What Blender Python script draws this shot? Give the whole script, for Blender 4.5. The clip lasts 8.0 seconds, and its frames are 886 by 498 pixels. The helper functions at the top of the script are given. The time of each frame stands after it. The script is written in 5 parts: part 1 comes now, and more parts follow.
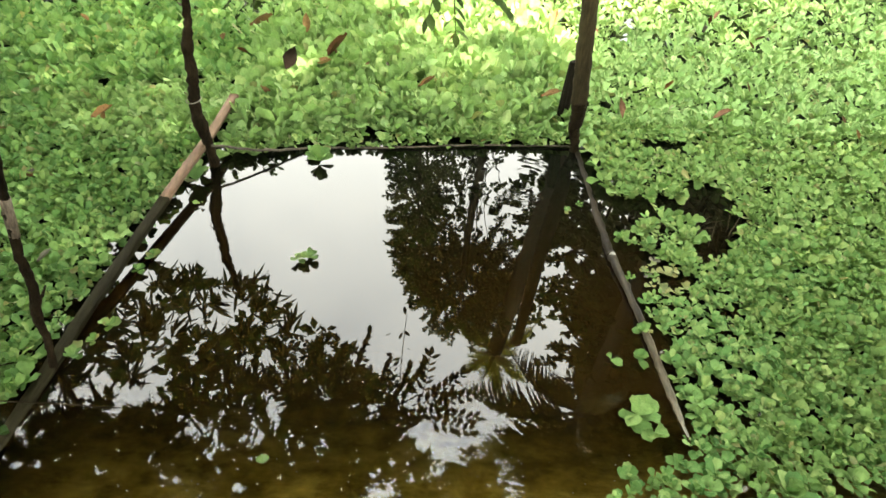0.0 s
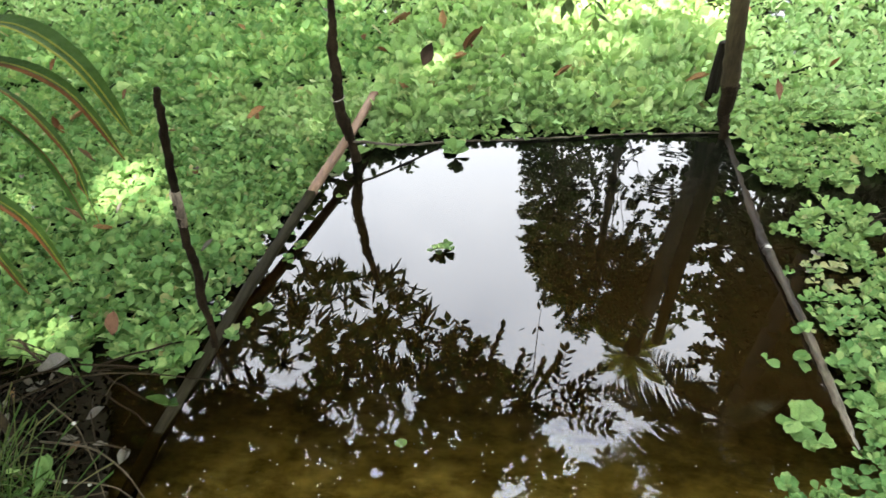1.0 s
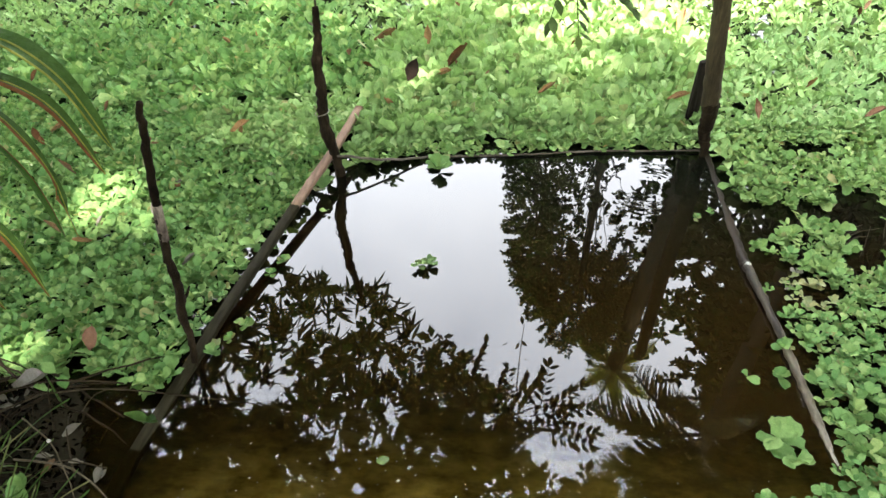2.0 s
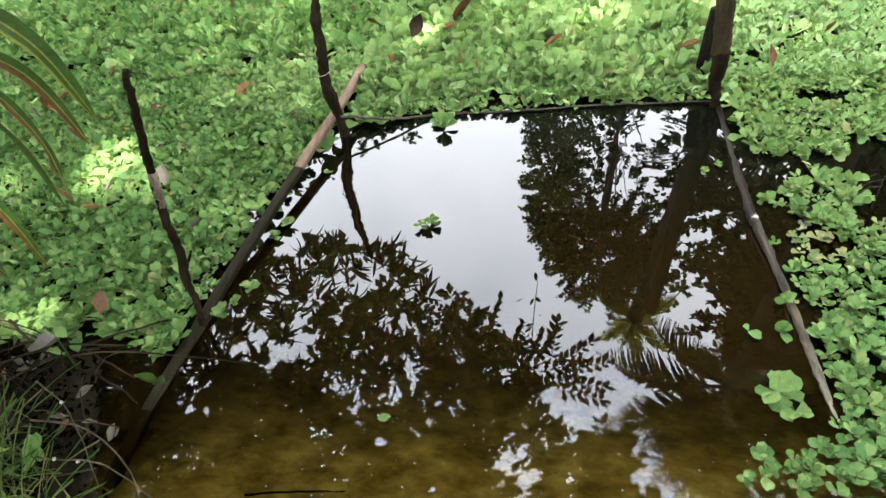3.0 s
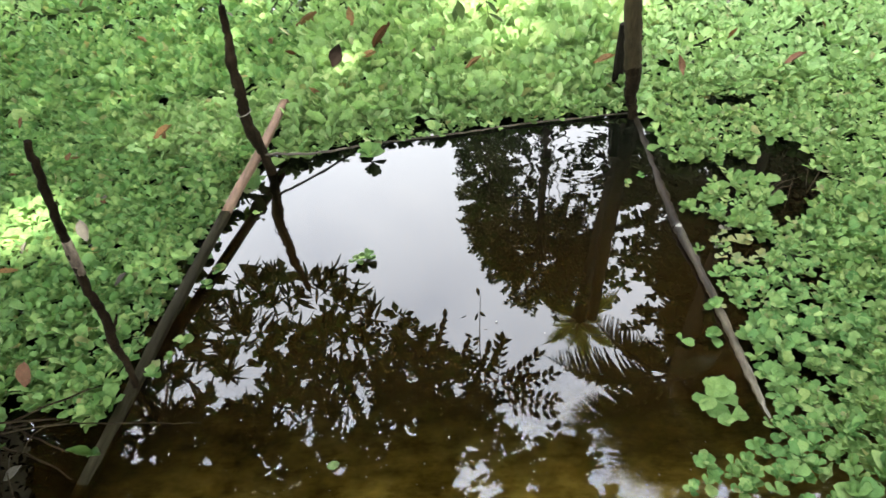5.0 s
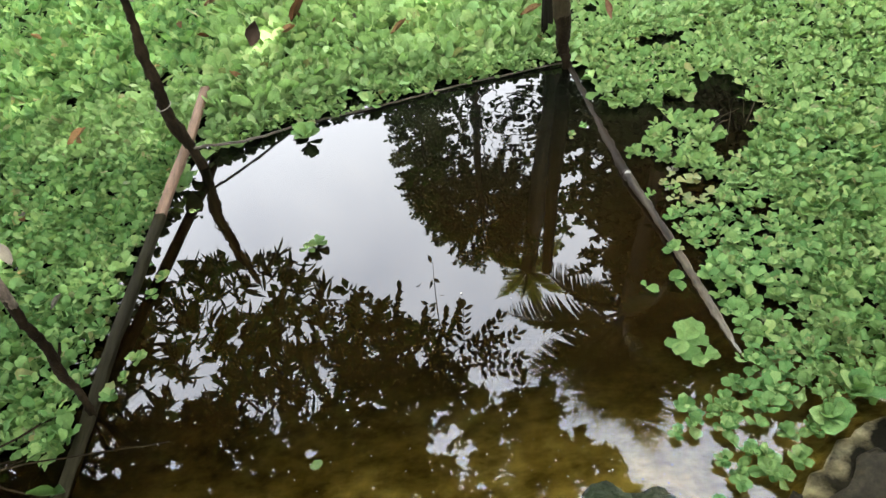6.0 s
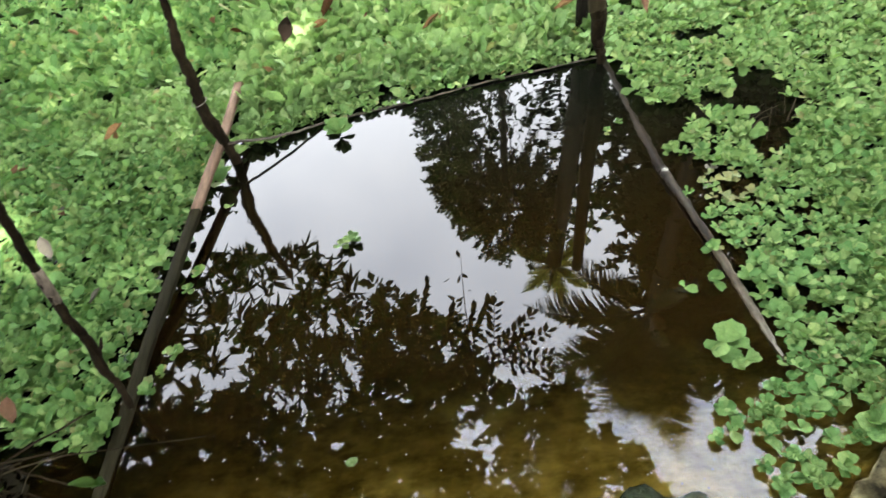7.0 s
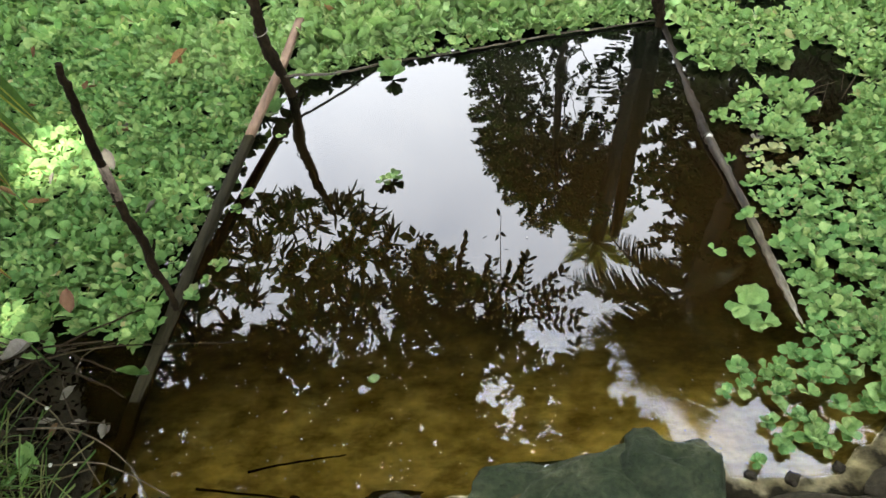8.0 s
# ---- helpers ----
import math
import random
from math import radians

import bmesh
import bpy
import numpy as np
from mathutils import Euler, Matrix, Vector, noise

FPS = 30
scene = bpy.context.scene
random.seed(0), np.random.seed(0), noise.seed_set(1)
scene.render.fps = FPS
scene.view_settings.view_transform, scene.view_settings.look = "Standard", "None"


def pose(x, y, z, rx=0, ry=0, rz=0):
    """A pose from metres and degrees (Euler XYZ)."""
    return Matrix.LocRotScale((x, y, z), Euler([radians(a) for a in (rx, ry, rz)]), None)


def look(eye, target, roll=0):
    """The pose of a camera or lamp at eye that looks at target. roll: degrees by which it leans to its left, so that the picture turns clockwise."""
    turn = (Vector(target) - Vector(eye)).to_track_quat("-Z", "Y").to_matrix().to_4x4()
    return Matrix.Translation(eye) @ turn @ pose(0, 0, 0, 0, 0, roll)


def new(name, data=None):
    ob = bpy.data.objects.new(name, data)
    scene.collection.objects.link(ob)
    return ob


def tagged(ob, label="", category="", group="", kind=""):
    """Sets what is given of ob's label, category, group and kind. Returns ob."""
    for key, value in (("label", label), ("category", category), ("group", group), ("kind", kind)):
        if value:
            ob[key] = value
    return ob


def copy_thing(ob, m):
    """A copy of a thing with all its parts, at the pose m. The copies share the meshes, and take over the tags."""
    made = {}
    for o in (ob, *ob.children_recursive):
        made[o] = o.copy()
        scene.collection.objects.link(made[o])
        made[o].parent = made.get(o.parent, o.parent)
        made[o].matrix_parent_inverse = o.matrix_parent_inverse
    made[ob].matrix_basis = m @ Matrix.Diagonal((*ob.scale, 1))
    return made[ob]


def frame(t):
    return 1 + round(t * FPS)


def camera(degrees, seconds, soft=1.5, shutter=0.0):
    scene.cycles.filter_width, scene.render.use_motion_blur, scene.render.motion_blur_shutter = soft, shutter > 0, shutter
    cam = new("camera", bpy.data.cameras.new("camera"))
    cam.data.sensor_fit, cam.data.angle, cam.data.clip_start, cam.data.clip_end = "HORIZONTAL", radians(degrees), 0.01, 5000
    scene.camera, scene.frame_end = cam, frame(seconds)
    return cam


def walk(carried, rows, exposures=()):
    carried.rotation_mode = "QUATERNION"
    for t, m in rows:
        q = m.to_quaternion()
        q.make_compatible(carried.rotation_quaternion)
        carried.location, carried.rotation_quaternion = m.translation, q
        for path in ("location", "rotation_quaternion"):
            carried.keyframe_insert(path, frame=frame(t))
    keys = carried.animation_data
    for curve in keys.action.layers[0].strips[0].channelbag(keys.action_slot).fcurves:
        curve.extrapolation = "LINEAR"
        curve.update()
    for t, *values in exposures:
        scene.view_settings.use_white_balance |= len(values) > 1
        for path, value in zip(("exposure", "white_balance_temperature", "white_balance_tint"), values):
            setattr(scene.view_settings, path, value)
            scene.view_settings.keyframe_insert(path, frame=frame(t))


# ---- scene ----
EXPO = 3.68
cam = camera(67.6, 8.0, soft=1.5, shutter=0.12)
# seconds, eye x y z, heading, pitch, lean
PATH = [
    (0.00, 0.086, -0.119, 1.587, -2.88, -38.73, 4.63),
    (0.25, 0.086, -0.124, 1.578, 0.11, -35.93, 2.29),
    (0.50, 0.084, -0.127, 1.570, 3.47, -36.94, -0.29),
    (0.75, 0.079, -0.124, 1.564, 7.50, -38.68, -3.19),
    (1.00, 0.074, -0.118, 1.561, 11.79, -39.04, -4.32),
    (1.20, 0.071, -0.115, 1.561, 16.00, -40.70, -5.20),
    (1.50, 0.070, -0.114, 1.563, 10.74, -37.90, -1.79),
    (2.80, 0.127, -0.108, 1.568, 11.54, -39.94, -5.08),
    (3.00, 0.149, -0.097, 1.571, 12.90, -41.57, -5.87),
    (3.25, 0.156, -0.065, 1.599, 13.28, -42.85, -6.35),
    (3.50, 0.158, -0.045, 1.630, 10.46, -40.86, -7.34),
    (3.70, 0.164, -0.045, 1.639, 12.18, -41.94, -11.05),
    (4.00, 0.171, -0.045, 1.641, 10.85, -39.35, -9.82),
    (4.20, 0.168, -0.048, 1.640, 9.76, -38.69, -9.08),
    (4.50, 0.163, -0.054, 1.636, 10.20, -38.20, -7.61),
    (5.00, 0.175, -0.045, 1.623, 6.27, -41.15, -6.54),
    (5.20, 0.195, -0.021, 1.618, 1.33, -42.25, -4.88),
    (6.30, 0.106, 0.047, 1.613, 0.30, -45.34, -10.01),
    (6.50, 0.103, 0.060, 1.620, 0.18, -45.19, -8.89),
    (6.70, 0.099, 0.058, 1.620, 0.61, -46.18, -9.08),
    (6.90, 0.095, 0.053, 1.620, -0.47, -44.82, -10.24),
    (7.00, 0.094, 0.051, 1.620, 2.97, -45.25, -11.19),
    (7.20, 0.098, 0.045, 1.617, 6.70, -48.20, -12.40),
    (7.30, 0.099, 0.035, 1.610, 5.58, -47.57, -7.45),
    (7.40, 0.100, 0.018, 1.603, 0.57, -46.75, -2.46),
    (7.50, 0.115, -0.001, 1.601, 4.43, -47.92, -4.63),
    (7.70, 0.118, -0.020, 1.606, 5.85, -49.10, -8.20),
    (8.00, 0.117, -0.064, 1.614, 9.06, -47.45, -10.06),
]


def stand(x, y, z, heading, pitch, lean):
    h, p = radians(heading), radians(pitch)
    way = Vector((-math.sin(h) * math.cos(p), math.cos(h) * math.cos(p), math.sin(p)))
    return look((x, y, z), Vector((x, y, z)) + way, lean)


walk(cam, [(row[0], stand(*row[1:])) for row in PATH], exposures=[(0.0, EXPO, 7500, 2), (0.5, EXPO, 6800, 6), (1.2, EXPO, 6500, 10), (8.0, EXPO, 6500, 10)])

# ---------------------------------------------------------------- light
SUN_HIGH, SUN_ROUND = radians(62), radians(142)
world = bpy.data.worlds.new("world")
scene.world = world
world.use_nodes = True
wn, wl = world.node_tree.nodes, world.node_tree.links
back = wn["Background"]
sky = wn.new("ShaderNodeTexSky")
sky.sky_type, sky.sun_disc = "NISHITA", False
sky.sun_elevation, sky.sun_rotation = SUN_HIGH, SUN_ROUND
sky.dust_density, sky.air_density = 3.0, 1.0
w_co = wn.new("ShaderNodeTexCoord")
w_no = wn.new("ShaderNodeTexNoise")
w_no.inputs["Scale"].default_value, w_no.inputs["Detail"].default_value = 1.7, 5.0
w_ramp = wn.new("ShaderNodeValToRGB")
w_ramp.color_ramp.elements[0].position, w_ramp.color_ramp.elements[0].color = 0.40, (11.0, 11.7, 13.2, 1)
w_ramp.color_ramp.elements[1].position, w_ramp.color_ramp.elements[1].color = 0.60, (16.5, 17.0, 17.9, 1)
w_mix = wn.new("ShaderNodeMix")
w_mix.data_type = "RGBA"
w_mix.inputs["Factor"].default_value = 0.85
wl.new(w_co.outputs["Generated"], w_no.inputs["Vector"])
wl.new(w_no.outputs["Fac"], w_ramp.inputs["Fac"])
wl.new(sky.outputs[0], w_mix.inputs["A"])
wl.new(w_ramp.outputs[0], w_mix.inputs["B"])
w_sep, w_rise, w_dim = wn.new("ShaderNodeSeparateXYZ"), wn.new("ShaderNodeMapRange"), wn.new("ShaderNodeMix")
for w_name, w_val in (("From Min", 0.0), ("From Max", 1.0), ("To Min", 0.20), ("To Max", 1.42)):
    w_rise.inputs[w_name].default_value = w_val
wl.new(w_co.outputs["Generated"], w_sep.inputs[0])
wl.new(w_sep.outputs["Z"], w_rise.inputs["Value"])
w_dim.data_type, w_dim.blend_type = "RGBA", "MULTIPLY"
w_dim.inputs["Factor"].default_value = 1.0
wl.new(w_mix.outputs["Result"], w_dim.inputs["A"])
wl.new(w_rise.outputs[0], w_dim.inputs["B"])
wl.new(w_dim.outputs["Result"], back.inputs["Color"])
back.inputs["Strength"].default_value = 0.15
sun = new("sun", bpy.data.lights.new("sun", "SUN"))
sun.data.energy, sun.data.angle, sun.data.color = 4.5, radians(2.0), (1.0, 0.95, 0.86)
way_up = Vector((math.sin(SUN_ROUND) * math.cos(SUN_HIGH), math.cos(SUN_ROUND) * math.cos(SUN_HIGH), math.sin(SUN_HIGH)))
sun.matrix_basis = look(way_up * 40, (0, 0, 0))


# ---------------------------------------------------------------- materials
def material(name):
    m = bpy.data.materials.new(name)
    m.use_nodes = True
    return m, m.node_tree.nodes, m.node_tree.links, m.node_tree.nodes["Principled BSDF"]


def ramp_node(nodes, stops):
    r = nodes.new("ShaderNodeValToRGB")
    e = r.color_ramp.elements
    while len(e) < len(stops):
        e.new(0.5)
    for k, (p, c) in enumerate(stops):
        e[k].position, e[k].color = p, (*c, 1)
    return r


def noise_node(nodes, links, scale, detail=4.0, rough=0.55, stretch=None, space="Object"):
    co = nodes.new("ShaderNodeTexCoord")
    n = nodes.new("ShaderNodeTexNoise")
    n.inputs["Scale"].default_value, n.inputs["Detail"].default_value, n.inputs["Roughness"].default_value = scale, detail, rough
    out = co.outputs[space]
    if stretch:
        mp = nodes.new("ShaderNodeMapping")
        mp.inputs["Scale"].default_value = stretch
        links.new(out, mp.inputs["Vector"])
        out = mp.outputs[0]
    links.new(out, n.inputs["Vector"])
    return n


def mixed(nodes, links, a, b, fac, blend="MIX"):
    m = nodes.new("ShaderNodeMix")
    m.data_type, m.blend_type = "RGBA", blend
    for sock, val in (("A", a), ("B", b), ("Factor", fac)):
        if isinstance(val, (int, float)):
            m.inputs[sock].default_value = val
        elif isinstance(val, tuple):
            m.inputs[sock].default_value = (*val, 1)
        else:
            links.new(val, m.inputs[sock])
    return m.outputs["Result"]


def bumped(nodes, links, bsdf, height, strength, distance):
    b = nodes.new("ShaderNodeBump")
    b.inputs["Strength"].default_value, b.inputs["Distance"].default_value = strength, distance
    links.new(height, b.inputs["Height"])
    links.new(b.outputs[0], bsdf.inputs["Normal"])


def rough_stuff(name, stops, scale, fine, rough=0.85, relief=0.01, strength=0.6, stretch=None, space="Object", spec=0.3):
    """Two scales of colour with relief: bark, mud, soil, stone."""
    m, n, l, b = material(name)
    big = noise_node(n, l, scale, 5, 0.6, stretch, space)
    small = noise_node(n, l, fine, 6, 0.65, stretch, space)
    col = ramp_node(n, stops)
    l.new(big.outputs["Fac"], col.inputs["Fac"])
    grain = ramp_node(n, [(0.3, (0.55, 0.55, 0.55)), (0.7, (1.35, 1.32, 1.28))])
    l.new(small.outputs["Fac"], grain.inputs["Fac"])
    l.new(mixed(n, l, col.outputs[0], grain.outputs[0], 1.0, "MULTIPLY"), b.inputs["Base Color"])
    b.inputs["Roughness"].default_value = rough
    b.inputs["Specular IOR Level"].default_value = spec
    bumped(n, l, b, small.outputs["Fac"], strength, relief)
    return m


def leafy(name, stops, light=0.35, rough=0.5, spots=None, spec=0.35, mottle=30.0):
    """A thin leaf: colour varies from leaf to leaf and over the blade, some light comes through."""
    m, n, l, b = material(name)
    info, geo = n.new("ShaderNodeObjectInfo"), n.new("ShaderNodeNewGeometry")
    add = n.new("ShaderNodeMath")
    add.operation = "ADD"
    l.new(info.outputs["Random"], add.inputs[0])
    l.new(geo.outputs["Random Per Island"], add.inputs[1])
    fr = n.new("ShaderNodeMath")
    fr.operation = "FRACT"
    l.new(add.outputs[0], fr.inputs[0])
    col = ramp_node(n, stops)
    l.new(fr.outputs[0], col.inputs["Fac"])
    no = noise_node(n, l, mottle, 4, 0.6)
    g = ramp_node(n, [(0.3, (0.78, 0.80, 0.76)), (0.7, (1.16, 1.14, 1.10))])
    l.new(no.outputs["Fac"], g.inputs["Fac"])
    c = mixed(n, l, col.outputs[0], g.outputs[0], 1.0, "MULTIPLY")
    fine = n.new("ShaderNodeTexNoise")
    fine.inputs["Scale"].default_value, fine.inputs["Detail"].default_value, fine.inputs["Roughness"].default_value = 85.0, 4.0, 0.65
    l.new(geo.outputs["Position"], fine.inputs["Vector"])
    crumple = ramp_node(n, [(0.30, (0.84, 0.85, 0.82)), (0.52, (1.0, 1.0, 1.0)), (0.72, (1.16, 1.14, 1.12))])
    l.new(fine.outputs["Fac"], crumple.inputs["Fac"])
    c = mixed(n, l, c, crumple.outputs[0], 1.0, "MULTIPLY")
    if spots:
        no2 = noise_node(n, l, 9.0, 3, 0.6)
        sr = ramp_node(n, [(0.62, (0, 0, 0)), (0.70, (1, 1, 1))])
        l.new(no2.outputs["Fac"], sr.inputs["Fac"])
        c = mixed(n, l, c, spots, sr.outputs[0])
    l.new(c, b.inputs["Base Color"])
    b.inputs["Roughness"].default_value = rough
    b.inputs["Specular IOR Level"].default_value = spec
    bumped(n, l, b, fine.outputs["Fac"], 0.6, 0.006)
    if light:
        tr = n.new("ShaderNodeBsdfTranslucent")
        l.new(mixed(n, l, c, (1.10, 1.15, 0.70), 1.0, "MULTIPLY"), tr.inputs["Color"])
        mx = n.new("ShaderNodeMixShader")
        mx.inputs["Fac"].default_value = light
        l.new(b.outputs[0], mx.inputs[1])
        l.new(tr.outputs[0], mx.inputs[2])
        l.new(mx.outputs[0], n["Material Output"].inputs["Surface"])
    return m


# three leaf greens, partly sun and shade over the carpet put into colour
LETTUCE_BRIGHT = leafy("lettuce_bright", [(0.0, (0.1172, 0.2080, 0.0692)), (0.35, (0.1888, 0.2859, 0.1133)), (0.7, (0.1641, 0.2599, 0.0987)), (1.0, (0.2685, 0.3483, 0.1574))], 0.28, 0.8, spec=0.10, mottle=22)
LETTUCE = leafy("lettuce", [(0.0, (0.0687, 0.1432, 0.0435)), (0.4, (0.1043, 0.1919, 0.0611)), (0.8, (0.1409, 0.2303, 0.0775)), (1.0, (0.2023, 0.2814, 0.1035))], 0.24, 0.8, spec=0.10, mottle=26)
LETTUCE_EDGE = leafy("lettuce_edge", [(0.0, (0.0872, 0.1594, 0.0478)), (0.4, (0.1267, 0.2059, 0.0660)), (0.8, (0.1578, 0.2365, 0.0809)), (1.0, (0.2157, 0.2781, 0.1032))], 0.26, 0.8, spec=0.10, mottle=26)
LETTUCE_PALE = leafy("lettuce_pale", [(0.0, (0.1360, 0.1680, 0.0640)), (0.5, (0.1760, 0.2000, 0.0800)), (1.0, (0.2000, 0.1920, 0.0720))], 0.3, 0.55, spots=(0.32, 0.22, 0.08))
DEAD = leafy("dead_leaf", [(0.0, (0.0600, 0.0256, 0.0096)), (0.4, (0.1000, 0.0480, 0.0176)), (0.8, (0.1280, 0.0800, 0.0400)), (1.0, (0.0360, 0.0160, 0.0080))], 0.1, 0.8, spots=(0.03, 0.016, 0.008), spec=0.1)
DEAD_ORANGE = leafy("dead_leaf_orange", [(0.0, (0.150, 0.075, 0.030)), (1.0, (0.200, 0.120, 0.060))], 0.12, 0.75, spots=(0.05, 0.024, 0.012), spec=0.08)
DEAD_PINK = leafy("dead_leaf_pinkish", [(0.0, (0.1255, 0.0592, 0.0348)), (1.0, (0.1464, 0.0802, 0.0488))], 0.1, 0.75, spots=(0.09, 0.045, 0.025), spec=0.1)
DEAD_GREY = leafy("dead_leaf_grey", [(0.0, (0.0907, 0.0818, 0.0645)), (1.0, (0.1087, 0.0983, 0.0803))], 0.1, 0.8, spots=(0.064, 0.052, 0.038))
DEAD_BLACK = leafy("dead_leaf_black", [(0.0, (0.012, 0.009, 0.007)), (1.0, (0.018, 0.012, 0.009))], 0.0, 0.8, spec=0.05)
TREE_LEAF = leafy("tree_leaf", [(0.0, (0.0432, 0.0720, 0.0216)), (0.5, (0.0612, 0.0972, 0.0288)), (1.0, (0.0864, 0.1224, 0.0360))], 0.28, 0.6, spec=0.1)
PALM_LEAF = leafy("palm_leaf", [(0.0, (0.060, 0.078, 0.020)), (0.6, (0.085, 0.098, 0.025)), (1.0, (0.140, 0.125, 0.042))], 0.2, 0.6, spec=0.15)
PALM_YELLOW = leafy("palm_yellow", [(0.0, (0.26, 0.28, 0.06)), (1.0, (0.36, 0.36, 0.10))], 0.35, 0.5)
STRAP = leafy("strap_leaf", [(0.0, (0.0217, 0.0527, 0.0112)), (1.0, (0.0403, 0.0806, 0.0155))], 0.2, 0.55, spec=0.1)
STRAP_RIB = leafy("strap_rib", [(0.0, (0.1440, 0.1584, 0.0252)), (1.0, (0.1944, 0.1944, 0.0360))], 0.2, 0.6, spec=0.1)
STRAP_BROWN = leafy("strap_dry_edge", [(0.0, (0.0910, 0.0385, 0.0126)), (1.0, (0.1400, 0.0630, 0.0210))], 0.1, 0.7, spec=0.1)
GRASS = leafy("grass_blade", [(0.0, (0.0240, 0.0540, 0.0090)), (0.6, (0.0420, 0.0750, 0.0132)), (1.0, (0.0900, 0.0840, 0.0360))], 0.25, 0.6, spec=0.1)
FLOAT = leafy("floating_leaf", [(0.0, (0.0654, 0.1134, 0.0126)), (1.0, (0.0804, 0.1260, 0.0174))], 0.3, 0.4)
BARK = rough_stuff("wet_bark", [(0.32, (0.0034, 0.0024, 0.0013)), (0.50, (0.0098, 0.0068, 0.0034)), (0.62, (0.0185, 0.0134, 0.0072)), (0.78, (0.0389, 0.0289, 0.0173))], 18, 90, 0.75, 0.006, 1.0, (1, 1, 0.35), spec=0.04)
BARK_GREY = rough_stuff("grey_bark", [(0.3, (0.0173, 0.0126, 0.0057)), (0.5, (0.0360, 0.0279, 0.0135)), (0.75, (0.0662, 0.0531, 0.0259))], 9, 80, 0.75, 0.004, 0.8, (1, 1, 0.2), spec=0.08)
STUB_WOOD = rough_stuff("stub_wood", [(0.3, (0.0056, 0.0046, 0.0034)), (0.6, (0.0144, 0.0124, 0.0086)), (0.8, (0.0280, 0.0248, 0.0167))], 12, 90, 0.85, 0.003, 0.6, (1, 1, 0.2), spec=0.04)
BOARD_WOOD = rough_stuff("board_wood", [(0.25, (0.0072, 0.0064, 0.0035)), (0.5, (0.0161, 0.0144, 0.0078)), (0.8, (0.0304, 0.0257, 0.0133))], 5, 70, 0.8, 0.003, 0.8, (1.2, 0.12, 1.2), spec=0.04)
BOARD_FRESH = rough_stuff("board_dry_end", [(0.25, (0.1000, 0.0610, 0.0400)), (0.5, (0.1350, 0.0860, 0.0570)), (0.8, (0.1600, 0.1090, 0.0740))], 5, 70, 0.75, 0.002, 0.5, (1.2, 0.12, 1.2), spec=0.1)
ROD_WOOD = rough_stuff("rod_wood", [(0.3, (0.0360, 0.0288, 0.0208)), (0.7, (0.0760, 0.0648, 0.0472))], 20, 120, 0.7, 0.002, 0.5, spec=0.15)
RAIL_WOOD = rough_stuff("rail_wood", [(0.36, (0.0153, 0.0114, 0.0065)), (0.50, (0.0701, 0.0573, 0.0370)), (0.70, (0.1977, 0.1785, 0.1338))], 14, 110, 0.6, 0.004, 0.9, (1, 0.10, 1), spec=0.15)
STICK_BARE = rough_stuff("bare_stick_wood", [(0.35, (0.05, 0.037, 0.026)), (0.65, (0.17, 0.14, 0.105))], 30, 120, 0.8, 0.003, 0.6, (1, 1, 0.3), spec=0.08)
RAIL_WET = rough_stuff("rail_wet_wood", [(0.3, (0.0034, 0.0020, 0.0008)), (0.6, (0.0092, 0.0056, 0.0020)), (0.8, (0.0189, 0.0120, 0.0048))], 10, 110, 0.6, 0.003, 0.7, (1, 0.15, 1), spec=0.1)
TRUNK = rough_stuff("trunk_bark", [(0.3, (0.035, 0.028, 0.020)), (0.7, (0.095, 0.080, 0.060))], 3, 30, 0.9, 0.02, 0.8, (1, 1, 0.4), spec=0.1)
PALM_TRUNK = rough_stuff("palm_trunk", [(0.3, (0.070, 0.056, 0.042)), (0.7, (0.133, 0.112, 0.087))], 3, 22, 0.85, 0.02, 0.7, (1, 1, 3), spec=0.1)
TWIG = rough_stuff("dry_twig", [(0.3, (0.0147, 0.0101, 0.0050)), (0.7, (0.0413, 0.0332, 0.0171))], 25, 140, 0.85, 0.002, 0.5, spec=0.1)
TWIG_DARK = rough_stuff("rotten_twig", [(0.3, (0.0072, 0.0054, 0.0029)), (0.7, (0.0232, 0.0170, 0.0092))], 25, 140, 0.85, 0.002, 0.5, spec=0.04)
STONE = rough_stuff("grey_stone", [(0.3, (0.0114, 0.0089, 0.0049)), (0.55, (0.0205, 0.0169, 0.0091)), (0.75, (0.0308, 0.0257, 0.0146))], 9, 70, 0.7, 0.006, 0.7, spec=0.1)
STONE_OCHRE = rough_stuff("ochre_stone", [(0.3, (0.252, 0.154, 0.042)), (0.7, (0.364, 0.238, 0.084))], 14, 70, 0.7, 0.004, 0.5)
MOSS_STONE = rough_stuff("mossy_stone", [(0.30, (0.0072, 0.0112, 0.0044)), (0.46, (0.0149, 0.0224, 0.0083)), (0.60, (0.0275, 0.0343, 0.0149)), (0.74, (0.0633, 0.0647, 0.0352))], 7, 55, 0.6, 0.02, 1.0, spec=0.12)
VINE = rough_stuff("pale_vine", [(0.3, (0.040, 0.032, 0.018)), (0.7, (0.085, 0.072, 0.045))], 25, 140, 0.8, 0.001, 0.4, spec=0.1)
SHEATH = rough_stuff("dry_sheath", [(0.3, (0.3240, 0.2295, 0.1485)), (0.7, (0.5670, 0.4320, 0.2970))], 5, 40, 0.8, 0.004, 0.5, (1, 1, 0.3), spec=0.1)
STRING = rough_stuff("pale_string", [(0.3, (0.17, 0.15, 0.12)), (0.7, (0.24, 0.22, 0.19))], 40, 200, 0.8, 0.001, 0.3)
NODE_WHITE = rough_stuff("white_node", [(0.3, (0.304, 0.304, 0.274)), (0.7, (0.382, 0.382, 0.353))], 40, 160, 0.7, 0.001, 0.3, spec=0.1)
